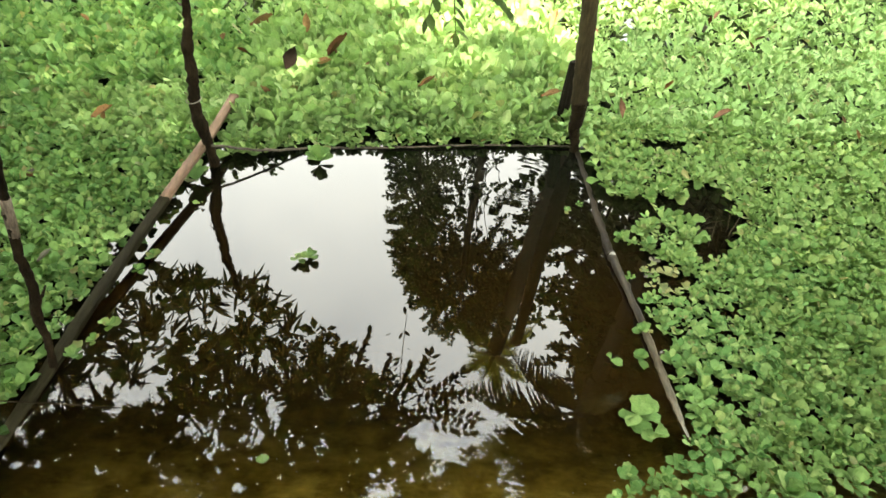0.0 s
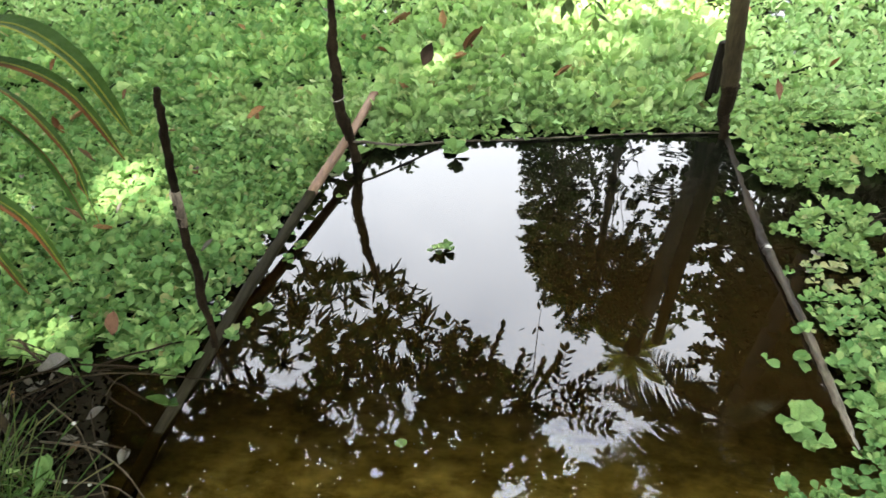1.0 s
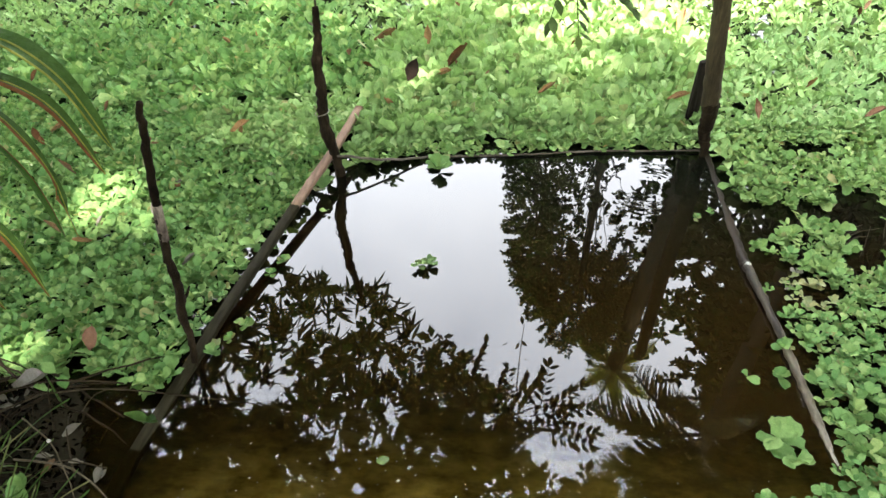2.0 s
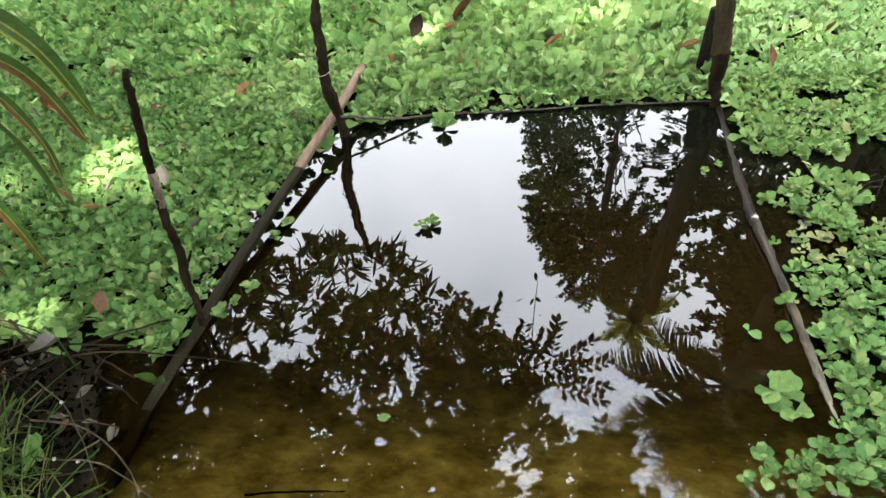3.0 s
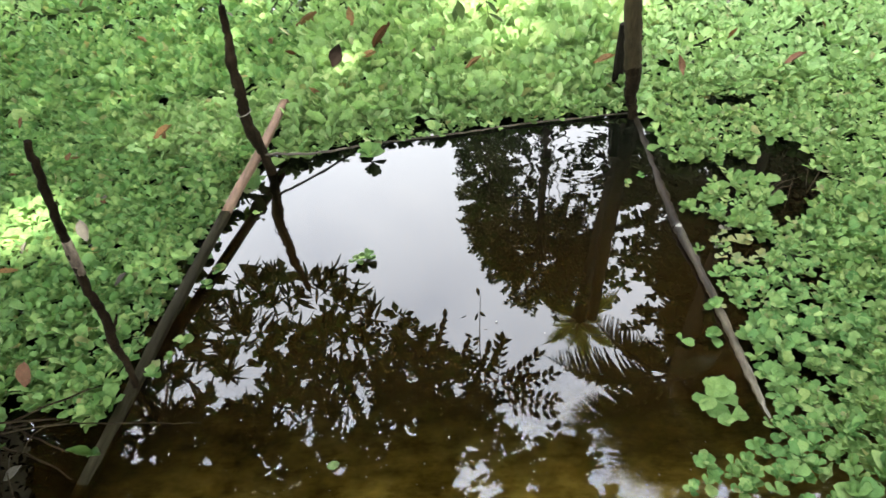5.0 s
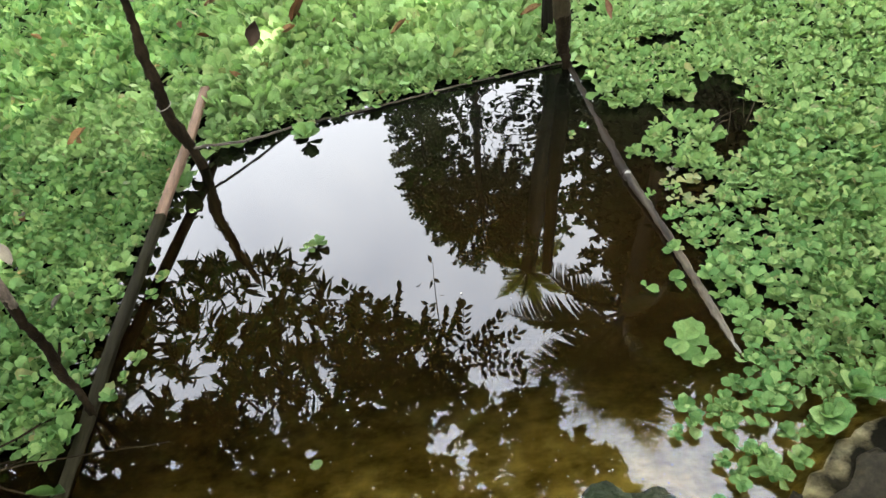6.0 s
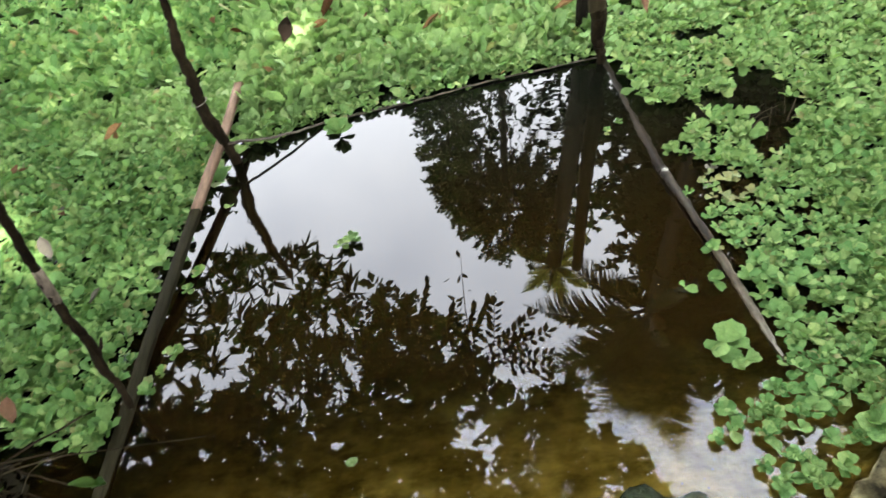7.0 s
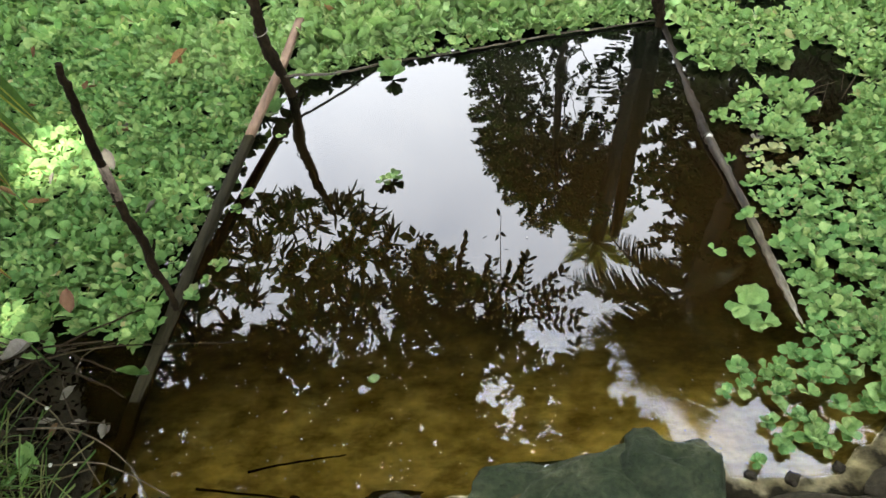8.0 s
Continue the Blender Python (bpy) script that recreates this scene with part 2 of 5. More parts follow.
FLECK = rough_stuff("pale_fleck", [(0.3, (0.162, 0.151, 0.122)), (0.7, (0.223, 0.216, 0.187))], 60, 200, 0.7, 0.001, 0.3)



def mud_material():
    """Brown mud in the shallows, darkening further out for light lost in deep water, with a ragged border."""
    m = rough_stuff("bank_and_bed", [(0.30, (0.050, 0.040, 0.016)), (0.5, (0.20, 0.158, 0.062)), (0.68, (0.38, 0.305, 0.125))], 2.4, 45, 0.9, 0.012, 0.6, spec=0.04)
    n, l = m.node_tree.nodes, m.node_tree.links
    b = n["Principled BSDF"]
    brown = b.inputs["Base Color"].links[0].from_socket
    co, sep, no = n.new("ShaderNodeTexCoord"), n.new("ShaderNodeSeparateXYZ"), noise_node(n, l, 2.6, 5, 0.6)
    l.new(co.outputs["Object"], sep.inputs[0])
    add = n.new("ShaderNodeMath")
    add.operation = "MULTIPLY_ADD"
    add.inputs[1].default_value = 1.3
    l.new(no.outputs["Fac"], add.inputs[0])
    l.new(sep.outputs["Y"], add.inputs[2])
    # bed colour falls to near black along y, standing in for light lost with depth
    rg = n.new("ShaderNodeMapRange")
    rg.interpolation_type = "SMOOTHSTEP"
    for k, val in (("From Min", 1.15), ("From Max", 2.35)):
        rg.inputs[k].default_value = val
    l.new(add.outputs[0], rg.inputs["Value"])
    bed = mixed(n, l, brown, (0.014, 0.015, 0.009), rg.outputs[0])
    sand = n.new("ShaderNodeMapRange")
    sand.interpolation_type = "SMOOTHSTEP"
    for k, val in (("From Min", 1.32), ("From Max", 1.95), ("To Min", 0.9), ("To Max", 0.0)):
        sand.inputs[k].default_value = val
    l.new(add.outputs[0], sand.inputs["Value"])
    pale = ramp_node(n, [(0.35, (0.30, 0.25, 0.12)), (0.5, (0.54, 0.46, 0.25)), (0.7, (0.74, 0.66, 0.42))])
    l.new(noise_node(n, l, 6.0, 5, 0.6).outputs["Fac"], pale.inputs["Fac"])
    bed = mixed(n, l, bed, pale.outputs[0], sand.outputs[0])
    # near-black bed towards the left bank, the shade there put into its colour
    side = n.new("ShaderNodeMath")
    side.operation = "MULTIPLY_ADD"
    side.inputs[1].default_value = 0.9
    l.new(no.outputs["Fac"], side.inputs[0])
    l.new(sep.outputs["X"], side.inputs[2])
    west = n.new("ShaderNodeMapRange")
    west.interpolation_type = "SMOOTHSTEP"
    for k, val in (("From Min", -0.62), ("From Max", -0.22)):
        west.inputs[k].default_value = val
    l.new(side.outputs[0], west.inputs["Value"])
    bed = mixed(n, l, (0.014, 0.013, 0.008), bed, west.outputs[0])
    # wet soil, taken near black to carry the bank's shade in its colour
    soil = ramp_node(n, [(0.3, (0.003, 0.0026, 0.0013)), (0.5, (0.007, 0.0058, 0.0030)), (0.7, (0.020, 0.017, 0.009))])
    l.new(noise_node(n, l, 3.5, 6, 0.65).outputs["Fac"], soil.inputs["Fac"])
    rim = n.new("ShaderNodeMath")
    rim.operation = "MULTIPLY_ADD"
    rim.inputs[1].default_value = 0.03
    l.new(noise_node(n, l, 14, 4, 0.6).outputs["Fac"], rim.inputs[0])
    l.new(sep.outputs["Z"], rim.inputs[2])
    dry = n.new("ShaderNodeMapRange")
    for k, val in (("From Min", -0.005), ("From Max", 0.025)):
        dry.inputs[k].default_value = val
    l.new(rim.outputs[0], dry.inputs["Value"])
    silt = ramp_node(n, [(0.34, (0.45, 0.43, 0.38)), (0.5, (0.95, 0.95, 0.95)), (0.66, (1.35, 1.33, 1.3))])
    l.new(noise_node(n, l, 9.0, 7, 0.68, (1.0, 1.8, 1.0)).outputs["Fac"], silt.inputs["Fac"])
    bed = mixed(n, l, bed, silt.outputs[0], 1.0, "MULTIPLY")
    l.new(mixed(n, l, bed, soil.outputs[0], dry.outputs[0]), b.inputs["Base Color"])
    return m


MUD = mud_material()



def water_material():
    """Still turbid pond water: a Fresnel mirror over suspended brown silt, clear enough to see the bed only in the shallows."""
    m, n, l, b = material("pond_water")
    n.remove(b)
    gl, tr, fr, mx = n.new("ShaderNodeBsdfGlossy"), n.new("ShaderNodeBsdfTransparent"), n.new("ShaderNodeFresnel"), n.new("ShaderNodeMixShader")
    fr.inputs["IOR"].default_value = 1.32
    gl.inputs["Roughness"].default_value = 0.0
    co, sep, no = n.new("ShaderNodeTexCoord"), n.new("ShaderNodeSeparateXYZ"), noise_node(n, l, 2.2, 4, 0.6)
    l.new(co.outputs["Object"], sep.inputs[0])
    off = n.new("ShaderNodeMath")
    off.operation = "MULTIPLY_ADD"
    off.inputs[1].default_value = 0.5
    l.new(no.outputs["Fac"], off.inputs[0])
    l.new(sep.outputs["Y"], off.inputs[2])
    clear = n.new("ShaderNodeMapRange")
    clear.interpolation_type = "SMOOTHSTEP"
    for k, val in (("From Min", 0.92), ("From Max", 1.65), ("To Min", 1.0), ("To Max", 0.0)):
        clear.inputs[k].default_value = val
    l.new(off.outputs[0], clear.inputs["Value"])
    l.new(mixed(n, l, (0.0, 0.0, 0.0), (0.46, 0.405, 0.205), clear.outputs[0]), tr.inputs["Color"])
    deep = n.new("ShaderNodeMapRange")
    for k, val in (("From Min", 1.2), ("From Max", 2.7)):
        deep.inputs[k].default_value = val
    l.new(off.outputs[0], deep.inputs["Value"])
    # silt colour darkens along y, standing in for light lost in deeper water
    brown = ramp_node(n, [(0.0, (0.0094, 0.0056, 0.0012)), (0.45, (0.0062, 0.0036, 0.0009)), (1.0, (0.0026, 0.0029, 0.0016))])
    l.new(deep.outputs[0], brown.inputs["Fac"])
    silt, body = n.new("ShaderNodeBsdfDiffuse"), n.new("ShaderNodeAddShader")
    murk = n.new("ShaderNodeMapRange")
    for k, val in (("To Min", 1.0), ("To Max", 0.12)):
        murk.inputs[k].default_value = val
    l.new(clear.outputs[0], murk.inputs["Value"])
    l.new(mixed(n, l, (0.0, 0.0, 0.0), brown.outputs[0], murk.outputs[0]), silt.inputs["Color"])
    l.new(fr.outputs[0], mx.inputs["Fac"])
    l.new(tr.outputs[0], body.inputs[0])
    l.new(silt.outputs[0], body.inputs[1])
    l.new(body.outputs[0], mx.inputs[1])
    l.new(gl.outputs[0], mx.inputs[2])
    l.new(mx.outputs[0], n["Material Output"].inputs["Surface"])
    return m


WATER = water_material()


# ---------------------------------------------------------------- mesh helpers
def mesh_of(name, verts, quads, mat, smooth=True):
    """A mesh from arrays of points and four-sided faces (a face with its last two corners alike is a triangle)."""
    me = bpy.data.meshes.new(name)
    v = np.asarray(verts, dtype=np.float32)
    q = np.asarray(quads, dtype=np.int32)
    me.vertices.add(len(v))
    me.vertices.foreach_set("co", v.ravel())
    me.loops.add(q.size)
    me.loops.foreach_set("vertex_index", q.ravel())
    me.polygons.add(len(q))
    me.polygons.foreach_set("loop_start", np.arange(0, q.size, 4, dtype=np.int32))
    me.polygons.foreach_set("loop_total", np.full(len(q), 4, dtype=np.int32))
    me.polygons.foreach_set("use_smooth", np.full(len(q), smooth, dtype=bool))
    me.update(calc_edges=True)
    me.validate()
    me.materials.append(mat)
    return me


class Soup:
    """Many alike small shapes in one mesh."""

    def __init__(self):
        self.v, self.q, self.n = [], [], 0

    def add(self, verts, quads):
        verts = np.asarray(verts, dtype=float)
        self.v.append(verts)
        self.q.append(np.asarray(quads, dtype=int) + self.n)
        self.n += len(verts)

    def strew(self, shape, turns, places, sizes):
        """shape: points and faces; turns (n,3,3), places (n,3), sizes (n,) or (n,3)."""
        v, q = np.asarray(shape[0], float), np.asarray(shape[1], int)
        sizes = np.asarray(sizes, float)
        if sizes.ndim == 1:
            sizes = sizes[:, None].repeat(3, 1)
        w = v[None] * sizes[:, None, :]
        w = np.einsum("nij,nkj->nki", turns, w) + np.asarray(places)[:, None, :]
        k = len(w)
        self.v.append(w.reshape(-1, 3))
        self.q.append((q[None] + (np.arange(k) * len(v))[:, None, None]).reshape(-1, 4) + self.n)
        self.n += k * len(v)

    def mesh(self, name, mat, smooth=True):
        return mesh_of(name, np.concatenate(self.v), np.concatenate(self.q), mat, smooth)


def turn_z(a):
    c, s, o, i = np.cos(a), np.sin(a), np.zeros_like(a), np.ones_like(a)
    return np.stack([np.stack([c, -s, o], -1), np.stack([s, c, o], -1), np.stack([o, o, i], -1)], -2)


def turn_x(a):
    c, s, o, i = np.cos(a), np.sin(a), np.zeros_like(a), np.ones_like(a)
    return np.stack([np.stack([i, o, o], -1), np.stack([o, c, -s], -1), np.stack([o, s, c], -1)], -2)


def turn_y(a):
    c, s, o, i = np.cos(a), np.sin(a), np.zeros_like(a), np.ones_like(a)
    return np.stack([np.stack([c, o, s], -1), np.stack([o, i, o], -1), np.stack([-s, o, c], -1)], -2)


def blade(widths, curl=0.2, cup=0.15, wave=0.0, rows=None, seed=0):
    """A leaf one long along y: half widths at even steps, curl lifts or drops the tip, cup lifts the sides."""
    rng = np.random.RandomState(seed)
    n = len(widths)
    v, q = [], []
    for k, w in enumerate(widths):
        t = k / (n - 1)
        z = curl * t * t
        for u in (-1, 0, 1):
            v.append((u * w, t - 0.05 * abs(u) * t, z + cup * w * abs(u) + wave * rng.uniform(-1, 1) * abs(u)))
    for k in range(n - 1):
        for u in range(2):
            a = k * 3 + u
            q.append((a, a + 1, a + 4, a + 3))
    return np.array(v), np.array(q)


def wedge(widths, curl, cup, wave, seed, rib=0.02, notch=0.05):
    """A ribbed wedge leaf one long along y, widest near its blunt, faintly notched tip."""
    rng = np.random.RandomState(seed)
    n = len(widths)
    v, q = [], []
    for k, w in enumerate(widths):
        t = k / (n - 1)
        for u in (-1, -0.36, 0.30, 1):
            y = t - 0.10 * abs(u) ** 3 * t - (notch if k == n - 1 and -0.5 < u < 0 else 0)
            z = curl * t * t + cup * w * u * u + (rib if u == -0.36 else -rib if u == 0.30 else 0) * t + wave * rng.uniform(-1, 1) * abs(u) * t
            v.append((u * w * (1 + 0.12 * rng.uniform(-1, 1) * (k > 1)), y + 0.03 * rng.uniform(-1, 1) * (k == n - 1), z))
    for k in range(n - 1):
        for u in range(3):
            a = k * 4 + u
            q.append((a, a + 1, a + 5, a + 4))
    return np.array(v), np.array(q)


def tube(points, radii, sides=8, rough=0.0, seed=0, closed=True):
    """A rounded stick along points."""
    rng = np.random.RandomState(seed)
    p = np.asarray(points, float)
    r = np.asarray(radii, float)
    v, q = [], []
    side = np.array([1.0, 0.13, 0.07])
    for k in range(len(p)):
        d = p[min(k + 1, len(p) - 1)] - p[max(k - 1, 0)]
        d = d / (np.linalg.norm(d) + 1e-9)
        side = side - d * side.dot(d)
        side /= np.linalg.norm(side)
        up = np.cross(d, side)
        for s in range(sides):
            a = 2 * math.pi * s / sides
            rr = r[k] * (1 + rough * rng.uniform(-1, 1))
            v.append(p[k] + rr * (math.cos(a) * side + math.sin(a) * up))
    for k in range(len(p) - 1):
        for s in range(sides):
            a, b = k * sides + s, k * sides + (s + 1) % sides
            q.append((a, b, b + sides, a + sides))
    if closed:
        for k in (0, len(p) - 1):
            c = len(v)
            v.append(p[k])
            for s in range(0, sides, 2):
                a, b, e = k * sides + s, k * sides + (s + 1) % sides, k * sides + (s + 2) % sides
                q.append((c, a, b, e) if k else (c, e, b, a))
    return np.array(v), np.array(q)


def smooth_path(points, steps=6, jitter=0.0, seed=0):
    rng = np.random.RandomState(seed)
    p = np.asarray(points, float)
    out = []
    for k in range(len(p) - 1):
        a, b, c, d = p[max(k - 1, 0)], p[k], p[k + 1], p[min(k + 2, len(p) - 1)]
        for s in range(steps):
            t = s / steps
            out.append(0.5 * (2 * b + (c - a) * t + (2 * a - 5 * b + 4 * c - d) * t * t + (3 * b - a - 3 * c + d) * t ** 3))
    out.append(p[-1])
    out = np.array(out)
    if jitter:
        out[1:-1] += rng.uniform(-jitter, jitter, out[1:-1].shape)
    return out


def thing(name, label, category, group="", at=(0, 0, 0), kind=""):
    ob = new(name)
    ob.empty_display_size = 0.1
    ob.matrix_basis = pose(*at)
    return tagged(ob, label, category, group, kind)


def part(name, shape, mat, parent, label="", smooth=True):
    """Links a shape (points in the parent's space, faces) or a ready mesh as one part."""
    me = shape if isinstance(shape, bpy.types.Mesh) else mesh_of(name, shape[0], shape[1], mat, smooth)
    ob = new(name, me)
    ob.parent = parent
    return tagged(ob, label)


def solo(name, shape, mat, label="", category="", group="", kind="", at=None, smooth=True):
    me = shape if isinstance(shape, bpy.types.Mesh) else mesh_of(name, shape[0], shape[1], mat, smooth)
    ob = new(name, me)
    if at is not None:
        ob.matrix_basis = at
    return tagged(ob, label, category, group, kind)


def rel(points, base):
    return np.asarray(points, float) - np.asarray(base, float)


# ---------------------------------------------------------------- ground and water
def ground_height(x, y):
    """Bank level, sloping under water where the pond lies."""
    near = 0.60 + 0.05 * np.sin(3.1 * x) + np.where(x > 0.62, -0.02, 0.0) + 0.25 * np.clip((x - 0.80) / 0.32, 0, 1)
    near = np.where(x < -1.0, near + (0.42 - 0.05 * np.sin(7 * x)) * np.clip((-1.0 - x) / 0.28, 0, 1), near)
    into = np.minimum.reduce([y - near, 11.5 - y + 0.25 * np.sin(x), x + 9.0 + 0.3 * np.sin(y), 9.0 - x + 0.3 * np.cos(y)])
    deep = np.where(into > 0, -0.02 - 0.36 * (1 - np.exp(-np.clip(into, 0, 99) / 1.1)), 0.07 * (1 - np.exp(np.clip(into, -99, 0) / 0.45)))
    return deep


def build_ground():
    ax = np.concatenate([-np.geomspace(400, 12, 14), np.linspace(-10, -2.2, 40), np.linspace(-2.1, 2.1, 121), np.linspace(2.2, 10, 40), np.geomspace(12, 400, 14)])
    ay = np.concatenate([-np.geomspace(400, 3, 12), np.linspace(-2, -0.1, 16), np.linspace(0, 3.4, 97), np.linspace(3.5, 13, 50), np.geomspace(14, 400, 16)])
    X, Y = np.meshgrid(ax, ay, indexing="ij")
    Z = ground_height(X, Y)
    rng = np.random.RandomState(3)
    near = (np.abs(X) < 2.2) & (Y > -0.2) & (Y < 3.4)
    Z = Z + np.where(near, rng.uniform(-1, 1, Z.shape) * 0.004, 0)
    n, m = X.shape
    v = np.stack([X, Y, Z], -1).reshape(-1, 3)
    i, j = np.meshgrid(np.arange(n - 1), np.arange(m - 1), indexing="ij")
    a = (i * m + j).ravel()
    q = np.stack([a, a + m, a + m + 1, a + 1], 1)
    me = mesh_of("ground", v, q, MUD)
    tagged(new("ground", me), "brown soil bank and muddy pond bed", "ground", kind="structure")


build_ground()


def build_water():
    """The pond's surface, with a few ring waves near the tall post."""
    ax = np.concatenate([np.linspace(-10, -1.2, 12), np.linspace(-1.15, 1.5, 267), np.linspace(1.6, 10, 12)])
    ay = np.concatenate([np.linspace(0.1, 0.45, 5), np.linspace(0.5, 2.78, 229), np.linspace(2.9, 13, 12)])
    X, Y = np.meshgrid(ax, ay, indexing="ij")
    r = np.hypot(X - 0.54, (Y - 2.37))
    near = np.exp(-((r - 0.15) / 0.11) ** 2)
    wide = np.exp(-((r - 0.52) / 0.10) ** 2)
    fade = np.clip((2.74 - Y) / 0.1, 0, 1) * np.clip((0.86 - X) / 0.1, 0, 1)
    Z = (RING_NEAR * near * np.sin(2 * math.pi * r / 0.05) + RING_WIDE * wide * np.sin(2 * math.pi * r / 0.16)) * fade
    Z = Z + 0.00004 * np.sin(9 * X + 2 * np.sin(4 * Y)) * np.cos(7 * Y + X)
    n, m = X.shape
    i, j = np.meshgrid(np.arange(n - 1), np.arange(m - 1), indexing="ij")
    a = (i * m + j).ravel()
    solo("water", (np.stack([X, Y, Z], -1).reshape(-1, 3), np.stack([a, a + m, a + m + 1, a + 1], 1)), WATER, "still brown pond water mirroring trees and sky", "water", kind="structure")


RING_NEAR, RING_WIDE = 0.00006, 0.00008
build_water()


# ---------------------------------------------------------------- the wooden frame in the pond
def knobby(points, radii, seed, steps=7, rough=0.10, sides=10, knob=0.18):
    rng = np.random.RandomState(seed)
    p = smooth_path(points, steps, 0.0025, seed)
    t = np.linspace(0, 1, len(p))
    r = np.interp(t, np.linspace(0, 1, len(radii)), radii)
    r = r * (1 + knob * np.clip(rng.normal(0, 0.5, len(p)), -0.7, 1.2))
    return tube(p, r, sides, rough, seed)


def left_pole():
    base = (-0.815, 2.36, -0.30)
    ob = thing("pole", "dark knobbly wooden stake with a broken top standing in the pond", "pole", at=base)
    pts = [(-0.805, 2.36, -0.30), (-0.812, 2.362, 0.0), (-0.826, 2.354, 0.14), (-0.845, 2.345, 0.27), (-0.835, 2.352, 0.40), (-0.838, 2.36, 0.52), (-0.822, 2.37, 0.64), (-0.815, 2.376, 0.75)]
    part("shaft", (lambda s: (rel(s[0], base), s[1]))(knobby(pts, [0.022, 0.023, 0.022, 0.028, 0.021, 0.024, 0.020, 0.016, 0.012], 4)), BARK, ob)
    ring = [(-0.845 + 0.030 * math.cos(a), 2.346 + 0.030 * math.sin(a), 0.318 + 0.006 * math.sin(a + 1)) for a in np.linspace(0, 2 * math.pi, 15)]
    part("string", (lambda s: (rel(s[0], base), s[1]))(tube(ring, [0.0019] * 15, 5)), STRING, ob, "pale string tied round the stake")
    spl = [(-0.815, 2.376, 0.735), (-0.812, 2.378, 0.78), (-0.816, 2.38, 0.815)]
    part("splinter", (lambda s: (rel(s[0], base), s[1]))(tube(spl, [0.006, 0.004, 0.0015], 5)), TWIG, ob, "thin pale splinter")


def right_pole():
    base = (0.815, 2.66, -0.30)
    ob = thing("pole", "tall grey-brown wooden post rotted thin at the waterline", "pole", at=base)
    low = [(0.822, 2.66, -0.30), (0.815, 2.66, 0.0), (0.808, 2.66, 0.06), (0.795, 2.66, 0.12), (0.80, 2.66, 0.19), (0.793, 2.66, 0.26)]
    part("foot", (lambda s: (rel(s[0], base), s[1]))(knobby(low, [0.022, 0.020, 0.022, 0.028, 0.034, 0.039], 11, knob=0.10)), BARK, ob, "dark wet rotten foot of the post")
    up = [(0.793, 2.66, 0.255), (0.775, 2.66, 0.45), (0.752, 2.66, 0.70), (0.735, 2.66, 1.0), (0.715, 2.66, 1.35)]
    part("shaft", (lambda s: (rel(s[0], base), s[1]))(knobby(up, [0.0395, 0.038, 0.036, 0.034, 0.032], 12, knob=0.04, rough=0.04)), BARK_GREY, ob)


def plank_stub():
    bm = bmesh.new()
    bmesh.ops.create_cube(bm, size=1)
    for v in bm.verts:
        v.co.x *= 0.052 if v.co.z < 0 else 0.046
        v.co.y *= 0.03
        v.co.z = v.co.z * 0.52 + 0.26
        if v.co.z > 0.4 and v.co.x > 0:
            v.co.z += 0.015
    bmesh.ops.subdivide_edges(bm, edges=bm.edges[:], cuts=3, use_grid_fill=True)
    rng = random.Random(5)
    for v in bm.verts:
        v.co += Vector((rng.uniform(-1, 1), rng.uniform(-1, 1), rng.uniform(-1, 1))) * 0.003
    me = bpy.data.meshes.new("stake_stub")
    bm.to_mesh(me)
    bm.free()
    me.materials.append(STUB_WOOD)
    ob = new("stake_stub", me)
    ob.matrix_basis = pose(0.772, 2.90, -0.17, 2, 2, 12)
    tagged(ob, "short blackened flat stake beside the tall post", "stake")


def plank(points, width, thick, seed, chip=0.004):
    """A sawn board along points, its flat side up."""
    rng = np.random.RandomState(seed)
    p = np.asarray(points, float)
    v, q = [], []
    for k in range(len(p)):
        d = p[min(k + 1, len(p) - 1)] - p[max(k - 1, 0)]
        d /= np.linalg.norm(d)
        side = np.cross(d, (0, 0, 1))
        side /= np.linalg.norm(side)
        up = np.cross(side, d)
        b = 0.15 * thick
        for u, w in ((-1, -1), (1, -1), (1, 0.7), (0.92, 1), (-0.92, 1), (-1, 0.7)):
            j = rng.uniform(-1, 1) * chip
            v.append(p[k] + side * (u * width / 2 + j * (abs(u) == 1)) + up * (w * thick / 2 + 0.3 * j))
    for k in range(len(p) - 1):
        for s in range(6):
            a, b = k * 6 + s, k * 6 + (s + 1) % 6
            q.append((a, b, b + 6, a + 6))
    for k in (0, len(p) - 1):
        o = k * 6
        q += [(o, o + 1, o + 2, o + 5), (o + 5, o + 2, o + 3, o + 4)]
    return np.array(v), np.array(q)


def left_board():
    ob = thing("board", "weathered sawn plank slanting into the water, its dry end pinkish", "board")
    line = np.array([(-0.820, 2.80, 0.118), (-0.838, 2.42, 0.108), (-0.88, 2.10, 0.085), (-0.92, 1.75, 0.058), (-0.965, 1.40, 0.028), (-0.99, 1.12, 0.004), (-1.01, 0.86, -0.012), (-1.01, 0.62, -0.03)])
    p = smooth_path(line, 6, 0.001, 2)
    cut = 14
    part("dry_end", plank(p[:cut + 1], 0.038, 0.020, 21, 0.0015), BOARD_FRESH, ob, "dry pinkish-brown end of the plank")
    part("plank", plank(p[cut:], 0.038, 0.022, 22, 0.002), BOARD_WOOD, ob, "grey wet weathered plank")


